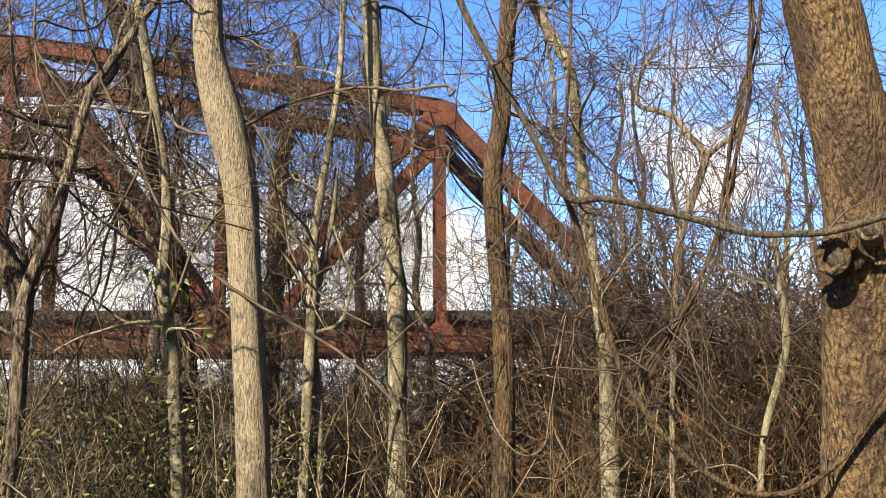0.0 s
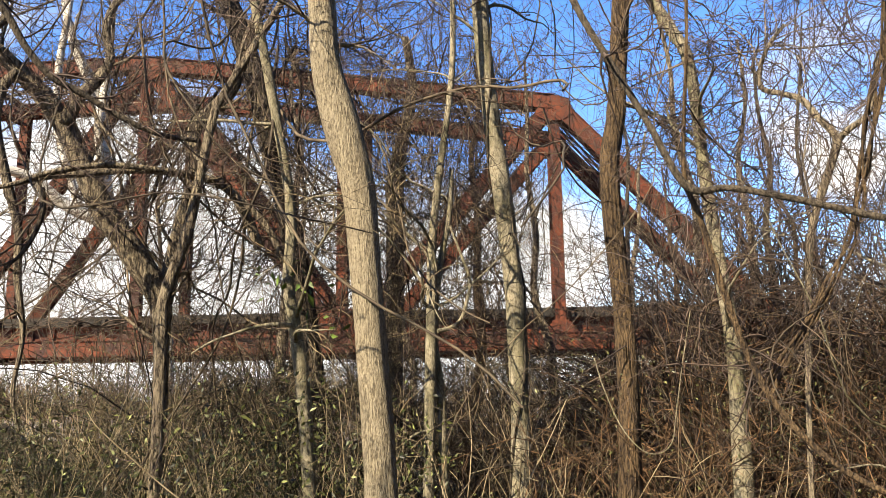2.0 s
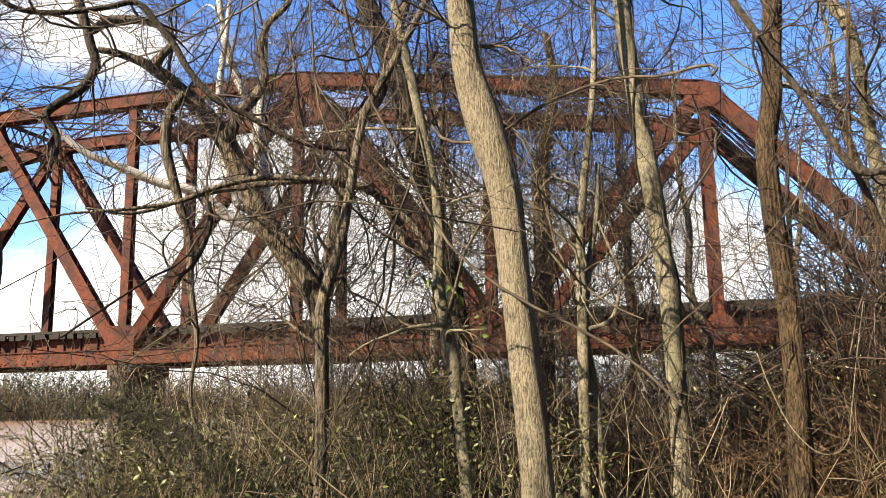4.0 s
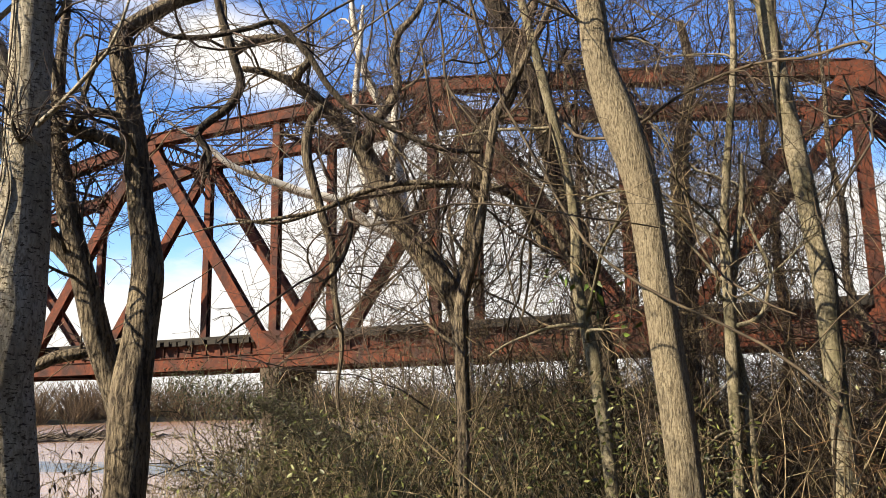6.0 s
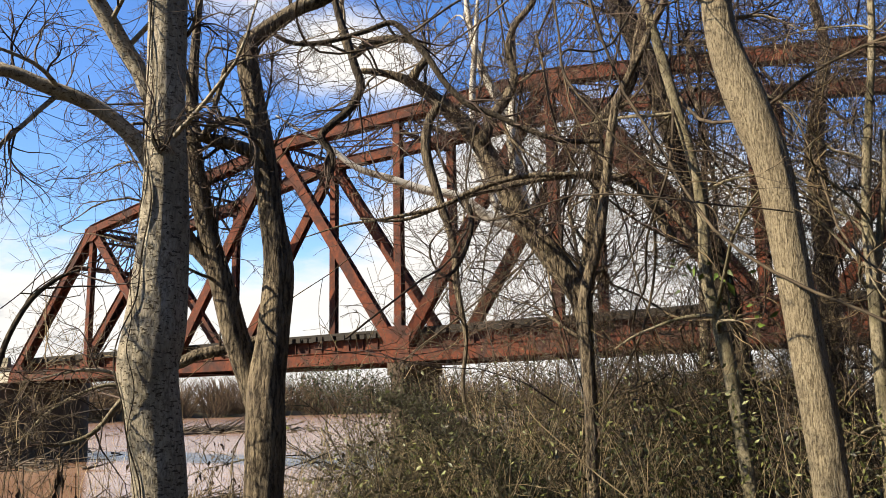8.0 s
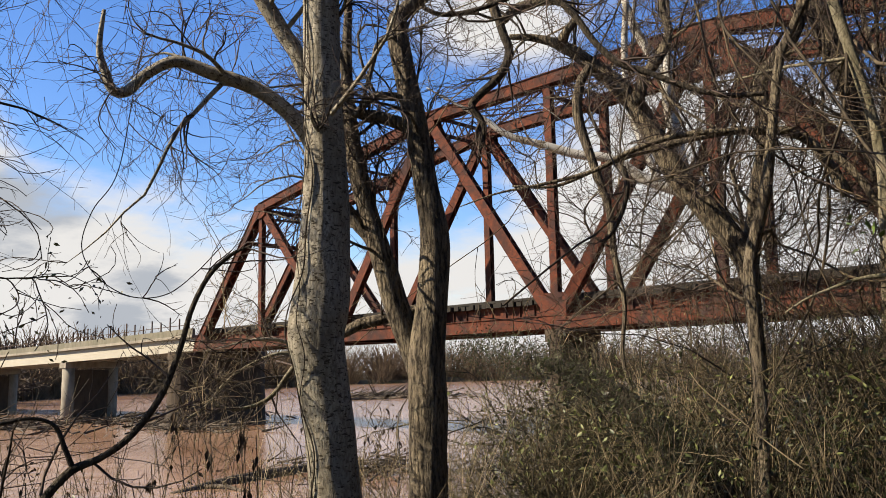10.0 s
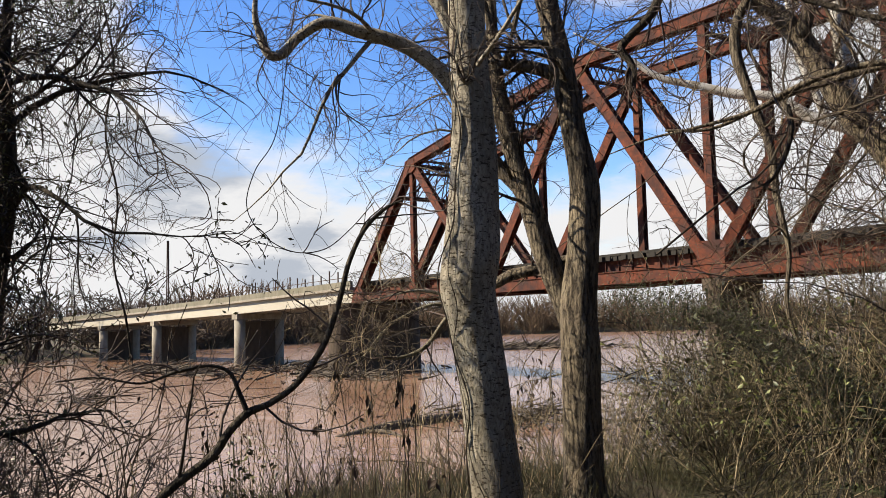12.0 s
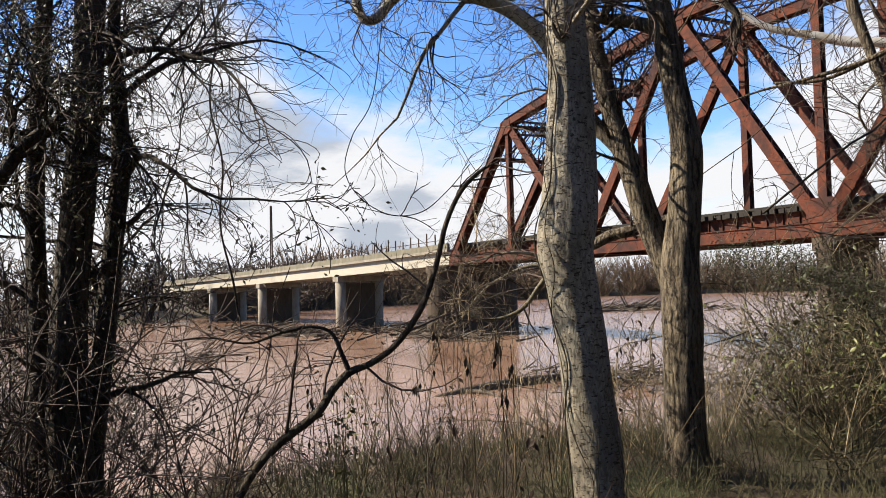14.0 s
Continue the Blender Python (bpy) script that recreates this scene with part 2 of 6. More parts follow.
DEAD_LEAF = material("dead_brown_leaves", (0.05, 0.035, 0.025), (0.14, 0.09, 0.055), 4, rough=0.8, bump=0, island=0.4, detail=2)
GRASS = material("mixed_grass", (0.06, 0.066, 0.022), (0.20, 0.17, 0.078), 2, rough=0.7, bump=0, island=0.4, detail=2)
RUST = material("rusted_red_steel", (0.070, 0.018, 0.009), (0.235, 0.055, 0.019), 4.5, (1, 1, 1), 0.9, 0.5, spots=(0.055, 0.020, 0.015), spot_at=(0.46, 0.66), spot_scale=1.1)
# Shaded copy of RUST: inner bracing and floor carry their shade in the colour.
RUST_SHADED = material("shaded_rusted_steel", (0.05, 0.017, 0.012), (0.12, 0.038, 0.024), 2.5, (1, 1, 1), 0.8, 0.3, spots=(0.05, 0.03, 0.025), spot_at=(0.5, 0.7), spot_scale=1.0)
TIMBER = material("weathered_black_timber", (0.012, 0.011, 0.009), (0.055, 0.047, 0.037), 6, (0.3, 2, 2), 0.9, 0.4, island=0.3)
RAIL = material("rusty_rail", (0.08, 0.045, 0.03), (0.16, 0.09, 0.06), 6, rough=0.6, metal=0.4, bump=0.1)
CONCRETE = material("stained_concrete", (0.30, 0.26, 0.20), (0.58, 0.52, 0.42), 1.6, (1, 1, 0.4), 0.9, 0.3, spots=(0.36, 0.32, 0.26), spot_at=(0.52, 0.72), spot_scale=0.6)
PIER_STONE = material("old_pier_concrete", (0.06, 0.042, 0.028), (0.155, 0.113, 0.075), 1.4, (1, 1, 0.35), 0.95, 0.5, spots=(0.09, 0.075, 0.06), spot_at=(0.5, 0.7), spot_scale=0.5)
PARAPET = material("weathered_parapet", (0.20, 0.185, 0.13), (0.38, 0.345, 0.26), 1.6, (1, 1, 0.4), 0.9, 0.3, spots=(0.24, 0.235, 0.16), spot_at=(0.5, 0.7), spot_scale=0.7)
CREAM = material("cream_painted_girder", (0.60, 0.55, 0.44), (0.74, 0.69, 0.57), 1.0, (0.2, 0.2, 1), 0.7, 0.1, spots=(0.50, 0.44, 0.34), spot_at=(0.58, 0.75), spot_scale=0.5)
DRIFT = material("grey_brown_driftwood", (0.07, 0.055, 0.04), (0.21, 0.165, 0.12), 6, rough=0.9, bump=0.2, island=0.4)
FAR_DARK = material("dark_distant_woods", (0.07, 0.05, 0.036), (0.19, 0.14, 0.10), 0.4, rough=0.95, bump=0, island=0.4, detail=2)
FAR_WOOD = material("distant_bare_woods", (0.17, 0.115, 0.07), (0.30, 0.205, 0.125), 0.4, rough=0.95, bump=0, island=0.2, detail=2)


def water_material():
    m = bpy.data.materials.new("muddy_river_water")
    m.use_nodes = True
    nt = m.node_tree
    add, link = nt.nodes.new, nt.links.new
    bsdf = nt.nodes["Principled BSDF"]
    geo = add("ShaderNodeTexCoord")
    mp = add("ShaderNodeMapping")
    mp.inputs["Scale"].default_value = (1, 1.7, 1)
    mp.inputs["Rotation"].default_value = (0, 0, radians(25))
    link(geo.outputs["Object"], mp.inputs["Vector"])
    n1, n2, n3 = (add("ShaderNodeTexNoise") for _ in range(3))
    for n, s, d in ((n1, 0.55, 4), (n2, 0.05, 5), (n3, 3.5, 3)):
        n.inputs["Scale"].default_value, n.inputs["Detail"].default_value = s, d
        link(mp.outputs[0], n.inputs["Vector"])
    mix = add("ShaderNodeMix")
    mix.data_type = "RGBA"
    mix.inputs[6].default_value, mix.inputs[7].default_value = (0.155, 0.086, 0.052, 1), (0.24, 0.152, 0.105, 1)
    r = add("ShaderNodeMapRange")
    r.inputs["From Min"].default_value, r.inputs["From Max"].default_value = 0.35, 0.65
    link(n2.outputs["Fac"], r.inputs["Value"])
    link(r.outputs["Result"], mix.inputs[0])
    link(mix.outputs[2], bsdf.inputs["Base Color"])
    bsdf.inputs["Roughness"].default_value = 0.16
    bsdf.inputs["IOR"].default_value = 1.33
    total = add("ShaderNodeMath")
    total.operation = "MULTIPLY_ADD"
    link(n3.outputs["Fac"], total.inputs[0])
    total.inputs[1].default_value = 0.18
    link(n1.outputs["Fac"], total.inputs[2])
    b = add("ShaderNodeBump")
    b.inputs["Strength"].default_value, b.inputs["Distance"].default_value = 0.55, 0.12
    link(total.outputs[0], b.inputs["Height"])
    link(b.outputs[0], bsdf.inputs["Normal"])
    return m


def ground_material():
    m = material("leaf_litter_and_grass", (0.07, 0.05, 0.03), (0.19, 0.135, 0.08), 6.0, rough=0.95, bump=0.8, spots=(0.075, 0.095, 0.03), spot_at=(0.5, 0.62), spot_scale=0.8)
    return m


WATER, GROUND = water_material(), ground_material()


# ---- building blocks ----
def mesh_from(name, verts, quads=None, tris=None, smooth=True):
    """A mesh from arrays of corners, four-cornered and three-cornered faces."""
    me = bpy.data.meshes.new(name)
    quads = np.zeros((0, 4), int) if quads is None else np.asarray(quads, int).reshape(-1, 4)
    tris = np.zeros((0, 3), int) if tris is None else np.asarray(tris, int).reshape(-1, 3)
    verts = np.asarray(verts, float).reshape(-1, 3)
    loops = np.concatenate([quads.ravel(), tris.ravel()]).astype(np.int32)
    starts = np.concatenate([np.arange(len(quads)) * 4, len(quads) * 4 + np.arange(len(tris)) * 3]).astype(np.int32)
    me.vertices.add(len(verts))
    me.vertices.foreach_set("co", verts.astype(np.float32).ravel())
    me.loops.add(len(loops))
    me.loops.foreach_set("vertex_index", loops)
    me.polygons.add(len(starts))
    me.polygons.foreach_set("loop_start", starts)
    me.polygons.foreach_set("use_smooth", np.full(len(starts), smooth, dtype=bool))
    me.update(calc_edges=True)
    me.validate()
    return me


def put(name, me, mat, parent=None, label="", category="", group="", kind=""):
    ob = new(name, me)
    if mat and not me.materials:
        me.materials.append(mat)
    ob.parent = parent
    return tagged(ob, label, category, group, kind)


def thing(name, label, category, group="", at=(0, 0, 0)):
    ob = new(name)
    ob.location = at
    ob.empty_display_size = 0.2
    return tagged(ob, label, category, group)


def part(name, bm, mat, parent, label="", smooth=False):
    me = bpy.data.meshes.new(name)
    bm.to_mesh(me)
    bm.free()
    if smooth:
        me.polygons.foreach_set("use_smooth", np.ones(len(me.polygons), dtype=bool))
    return put(name, me, mat, parent, label)


def box_into(bm, p0, p1, w, h, up=(0, 0, 1), shift=(0, 0)):
    """A bar from p0 to p1: w across, h along up, shifted across and up."""
    p0, p1 = Vector(p0), Vector(p1)
    d = (p1 - p0).normalized()
    side = d.cross(Vector(up))
    side = side.normalized() if side.length > 1e-4 else Vector((1, 0, 0))
    top = side.cross(d).normalized()
    o = side * shift[0] + top * shift[1]
    vs = []
    for p in (p0, p1):
        for a, b in ((-1, -1), (1, -1), (1, 1), (-1, 1)):
            vs.append(bm.verts.new(p + o + side * a * w / 2 + top * b * h / 2))
    for f in ((0, 1, 2, 3), (7, 6, 5, 4), (0, 4, 5, 1), (1, 5, 6, 2), (2, 6, 7, 3), (3, 7, 4, 0)):
        bm.faces.new([vs[i] for i in f])


def block(bm, lo, hi):
    box_into(bm, (lo[0], (lo[1] + hi[1]) / 2, (lo[2] + hi[2]) / 2), (hi[0], (lo[1] + hi[1]) / 2, (lo[2] + hi[2]) / 2), hi[1] - lo[1], hi[2] - lo[2])


def curve_points(rows, steps=5):
    """A smooth line through rows of x, y, z, radius."""
    r = np.array(rows, float)
    r = np.vstack([2 * r[0] - r[1], r, 2 * r[-1] - r[-2]])
    out = []
    for i in range(1, len(r) - 2):
        a, b, c, d = r[i - 1:i + 3]
        for s in np.arange(steps) / steps:
            out.append(0.5 * (2 * b + (c - a) * s + (2 * a - 5 * b + 4 * c - d) * s * s + (3 * b - a - 3 * c + d) * s ** 3))
    out.append(r[-2])
    out = np.array(out)
    out[:, 3] = np.maximum(out[:, 3], 0.002)
    return out


def tube_arrays(pts, rad, sides):
    """Tubes round many lines at once: pts (k, n, 3), rad (k, n)."""
    k, n, _ = pts.shape
    t = np.gradient(pts, axis=1)
    t /= np.linalg.norm(t, axis=2, keepdims=True) + 1e-9
    whole = pts[:, -1] - pts[:, 0]
    ref = np.eye(3)[np.argmin(np.abs(whole), axis=1)][:, None, :]
    u = np.cross(t, ref)
    u /= np.linalg.norm(u, axis=2, keepdims=True) + 1e-9
    v = np.cross(t, u)
    a = np.arange(sides) * 2 * np.pi / sides
    ring = u[:, :, None, :] * np.cos(a)[None, None, :, None] + v[:, :, None, :] * np.sin(a)[None, None, :, None]
    verts = pts[:, :, None, :] + ring * rad[:, :, None, None]
    i = np.arange(k)[:, None, None] * n * sides + np.arange(n - 1)[None, :, None] * sides
    s = np.arange(sides)[None, None, :]
    s2 = (s + 1) % sides
    quads = np.stack(np.broadcast_arrays(i + s, i + s2, i + sides + s2, i + sides + s), axis=-1)
    return verts.reshape(-1, 3), quads.reshape(-1, 4)


class Heap:
    """Collects arrays of corners and faces for one mesh."""

    def __init__(self):
        self.v, self.q, self.t, self.n = [], [], [], 0

    def add(self, v, q=None, t=None):
        self.v.append(v)
        if q is not None and len(q):
            self.q.append(np.asarray(q) + self.n)
        if t is not None and len(t):
            self.t.append(np.asarray(t) + self.n)
        self.n += len(v)

    def lines(self, pts, rad, sides=3):
        if len(pts):
            self.add(*tube_arrays(pts, rad, sides))

    def mesh(self, name, smooth=True):
        return mesh_from(name, np.vstack(self.v), np.vstack(self.q) if self.q else None, np.vstack(self.t) if self.t else None, smooth)


def unit(v):
    return v / (np.linalg.norm(v, axis=-1, keepdims=True) + 1e-9)


def grow(rng, start, way, length, r0, r1, n=6, wander=0.25, lift=0.0):
    """Shoots that bend in long curves: k lines of n points."""
    k = len(start)
    pts = np.zeros((k, n, 3))
    pts[:, 0] = start
    d = unit(way)
    turn = rng.normal(0, wander * 0.5, (k, 3))
    for i in range(1, n):
        turn = turn * 0.62 + rng.normal(0, wander * 0.62, (k, 3))
        d = unit(d + turn + np.array([0, 0, lift]))
        pts[:, i] = pts[:, i - 1] + d * (length / (n - 1))[:, None]
    s = np.linspace(0, 1, n)[None, :]
    return pts, r0[:, None] * (1 - s) + r1[:, None] * s


def shoots(rng, pts, rad, per, length, spread=(0.5, 1.1), lo=0.2, hi=1.0, n=5, wander=0.25, lift=0.0, thin=0.55, tip=0.003, least=0.003):
    """per side shoots from each of the lines pts."""
    k, m, _ = pts.shape
    idx = np.repeat(np.arange(k), per)
    s = rng.uniform(lo, hi, len(idx)) * (m - 1)
    i = np.minimum(s.astype(int), m - 2)
    f = (s - i)[:, None]
    at = pts[idx, i] * (1 - f) + pts[idx, i + 1] * f
    rr = rad[idx, i] * (1 - f[:, 0]) + rad[idx, i + 1] * f[:, 0]
    t = unit(pts[idx, i + 1] - pts[idx, i])
    side = unit(np.cross(t, rng.normal(0, 1, (len(idx), 3))))
    ang = rng.uniform(*spread, len(idx))[:, None]
    way = t * np.cos(ang) + side * np.sin(ang)
    ln = length * rng.uniform(0.5, 1.3, len(idx)) * (1.15 - 0.5 * s / (m - 1))
    r0 = np.maximum(rr * thin, least)
    return grow(rng, at, way, ln, r0, np.minimum(np.full(len(idx), tip), r0), n, wander, lift)


def leaf_cloud(rng, centres, size, per, leaf, droop=0.3):
    """Loose leaves, each a folded blade, about each of the centres."""
    c = np.repeat(np.asarray(centres, float), per, axis=0)
    count = len(c)
    c = c + rng.normal(0, 1, (count, 3)) * np.asarray(size)
    a = unit(rng.normal(0, 1, (count, 3)) + [0, 0, -droop])
    b = unit(np.cross(a, rng.normal(0, 1, (count, 3))))
    nrm = np.cross(a, b)
    s = leaf * rng.uniform(0.6, 1.4, (count, 1))
    v = np.stack([c, c + a * s * 0.42 + b * s * 0.2 + nrm * s * 0.07, c + a * s, c + a * s * 0.42 - b * s * 0.2 + nrm * s * 0.07], 1).reshape(-1, 3)
    i = np.arange(count) * 4
    return v, np.concatenate([np.stack([i, i + 1, i + 2], 1), np.stack([i, i + 2, i + 3], 1)])


def trunk_mesh(name, rows, sides=14, steps=6, rough=0.06, seed=1, flare=0.0, ridges=0.0):
    """A bark-covered stem with an uneven skin and closed ends."""
    line = curve_points(rows, steps)
    n = len(line)
    rng = np.random.default_rng(seed)
    v, q = tube_arrays(line[None, :, :3], np.ones((1, n)), sides)
    v = v.reshape(n, sides, 3)
    c = line[:, None, :3]
    bumps = np.zeros((n, sides))
    a = np.arange(sides) * 2 * np.pi / sides
    along = np.concatenate([[0], np.cumsum(np.linalg.norm(np.diff(line[:, :3], axis=0), axis=1))])
    for j in range(7):
        f, w = rng.uniform(0.8, 5), rng.integers(1, 5)
        bumps += np.sin(along[:, None] * f + w * a[None, :] + rng.uniform(0, 6.3)) * rng.uniform(0.3, 1)
    swell = 1 + rough * bumps / 2.2
    if ridges:
        for j in range(5):
            w, f = rng.integers(7, 17), rng.uniform(1.5, 6)
            swell += ridges * np.abs(np.sin(0.5 * w * a[None, :] + 0.9 * np.sin(along[:, None] * f + j) + rng.uniform(0, 6.3))) / 5
    swell *= 1 + flare * np.exp(-along / 0.35)[:, None] * (1 + 0.3 * np.sin(a * 5)[None, :])
    v = c + (v - c) * line[:, 3][:, None, None] * swell[:, :, None]
    v = v.reshape(-1, 3)
    caps = []
    for row, flip in ((0, True), (n - 1, False)):
        v = np.vstack([v, line[row, :3]])
        for s in range(sides):
            p, r = row * sides + s, row * sides + (s + 1) % sides
            caps.append((len(v) - 1, r, p) if flip else (len(v) - 1, p, r))
    return mesh_from(name, v, q, caps)


# ---- ground, river and far woods ----
WATER_Z = -2.3


def shore_x(y):
    """The near bank's edge: land lies to the right of it."""
    return np.interp(y, [-400, -60, -10, 3, 12, 22, 34, 60, 160, 900], [-160, -45, -20, -13.2, -12.6, -13.6, -15, -8, 10, 60])


def far_d(x, y):
    """Metres beyond the far bank's edge."""
    fx = np.interp(y, [-900, -60, 0, 12, 30, 60, 150, 260, 900], [-60, -95, -108, -121, -145, -178, -212, -165, 900])
    return fx - x


def ground_z(x, y):
    x, y = np.asarray(x, float), np.asarray(y, float)
    near = x - shore_x(y)
    bank = np.clip((near + 1.8) / 8.6, 0, 1)
    bank = bank * bank * (3 - 2 * bank)
    far = np.clip((far_d(x, y) + 6) / 16.0, 0, 1)
    far = far * far * (3 - 2 * far)
    land = 0.10 * np.sin(x * 0.9 + y * 0.4) + 0.08 * np.sin(x * 0.37 - y * 0.71 + 1) + 0.04 * np.sin(2.3 * x + 1.7 * y)
    z = -4.2 + bank * (4.15 + land) + far * (3.2 + land)
    return z


def build_ground():
    s = np.linspace(-1, 1, 181)
    w = np.sinh(s * 6.2) / np.sinh(6.2) * 2600 + s * 12
    gx, gy = np.meshgrid(w - 6, w + 10, indexing="ij")
    v = np.stack([gx, gy, ground_z(gx, gy)], -1).reshape(-1, 3)
    n = len(s)
    i = (np.arange(n - 1)[:, None] * n + np.arange(n - 1)[None, :]).ravel()
    put("ground", mesh_from("ground", v, np.stack([i, i + n, i + n + 1, i + 1], 1)), GROUND, label="wooded river bank of leaf litter and patchy grass", category="ground", kind="structure")
    e = np.linspace(-1, 1, 41)
    wx, wy = np.meshgrid(np.sinh(e * 5) / np.sinh(5) * 1500 - 60, np.sinh(e * 5) / np.sinh(5) * 1500 + 40, indexing="ij")
    v = np.stack([wx, wy, np.full_like(wx, WATER_Z)], -1).reshape(-1, 3)
    i = (np.arange(40)[:, None] * 41 + np.arange(40)[None, :]).ravel()
    put("water", mesh_from("water", v, np.stack([i, i + 41, i + 42, i + 1], 1)), WATER, label="wide muddy brown river in flood", category="water", kind="structure")


build_ground()


# ---- the truss bridge ----
ANGLE, AWAY, MID, PANEL = 2.07, 33.0, -25.08, 8.73
LOW, HIP, CROWN, WIDE = 3.80, 9.68, 12.3, 4.92
ca, sa = math.cos(radians(ANGLE)), math.sin(radians(ANGLE))


def on_bridge(i, off, z):
    """A place i panels from the left end, off metres behind the near truss, at height z."""
    s = MID + (i - 4) * PANEL
    return Vector((ca * s - sa * (AWAY + off), sa * s + ca * (AWAY + off), z))


ALONG, ACROSS = Vector((ca, sa, 0)), Vector((-sa, ca, 0))
TOP = {1: HIP, 2: (HIP + CROWN) / 2, 3: CROWN, 4: CROWN, 5: CROWN, 6: (HIP + CROWN) / 2, 7: HIP}


def settle(ob):
    """Keep a part, built where it stands, in its place under its thing."""
    ob.matrix_parent_inverse = Matrix.Translation(-ob.parent.location)
    return ob


def extrude(bm, p0, p1, outline, up):
    """One solid: an outline across and up, drawn out from p0 to p1."""
    rings = [[bm.verts.new(p + ACROSS * x + up * z) for x, z in outline] for p in (p0, p1)]
    n = len(outline)
    for j in range(n):
        k = (j + 1) % n
        bm.faces.new((rings[0][j], rings[0][k], rings[1][k], rings[1][j]))
    bm.faces.new(rings[0][::-1])
    bm.faces.new(rings[1])


def member(name, parent, p0, p1, deep, wide, mat=None, cover=False, lace=True):
    """A built-up steel member: a trough under a cover plate for chords, an H for posts, with lacing bars over the open sides."""
    mat = mat or RUST
    bm = bmesh.new()
    d = (p1 - p0).normalized()
    up = ACROSS.cross(d).normalized()
    if up.z < 0:
        up = -up
    w, h, t = wide / 2, deep / 2, 0.03
    if cover:
        half = [(w + 0.08, h), (w + 0.08, h - 0.03), (w, h - 0.03), (w, -h + 0.03), (w + 0.07, -h + 0.03), (w + 0.07, -h), (w - t, -h), (w - t, h - 0.03)]
    else:
        half = [(w, h), (w, -h), (w - t, -h), (w - t, -t / 2)]
        half = [(w - t, t / 2), (w - t, h)] + half
    outline = half + [(-x, z) for x, z in half[::-1]]
    extrude(bm, p0, p1, outline, up)
    ob = settle(part(name, bm, mat, parent))
    if lace:
        bm = bmesh.new()
        length = (p1 - p0).length
        n = max(4, int(length / 0.55))
        for e in ((-1,) if cover else (-1, 1)):
            for j in range(n):
                a = p0.lerp(p1, (j + 0.02) / n) + up * e * (h + 0.01)
                b = p0.lerp(p1, (j + 0.98) / n) + up * e * (h + 0.01)
                sg = 1 if j % 2 else -1
                box_into(bm, a + ACROSS * sg * (w - 0.04), b - ACROSS * sg * (w - 0.04), 0.07, 0.014, up)
        tagged(part("lacing", bm, mat, ob), kind="stuff")
    return ob


def gusset(parent, centre, points, off, mat=None):
    """A steel plate on a joint: points along the bridge and up."""
    bm = bmesh.new()
    lo = [bm.verts.new(centre + ALONG * x + Vector((0, 0, z)) + ACROSS * (off - 0.012)) for x, z in points]
    hi = [bm.verts.new(centre + ALONG * x + Vector((0, 0, z)) + ACROSS * (off + 0.012)) for x, z in points]
    bm.faces.new(lo)
    bm.faces.new(hi[::-1])
    for j in range(len(points)):
        k = (j + 1) % len(points)
        bm.faces.new((lo[k], lo[j], hi[j], hi[k]))
    return settle(part("gusset_plate", bm, mat or RUST, parent))


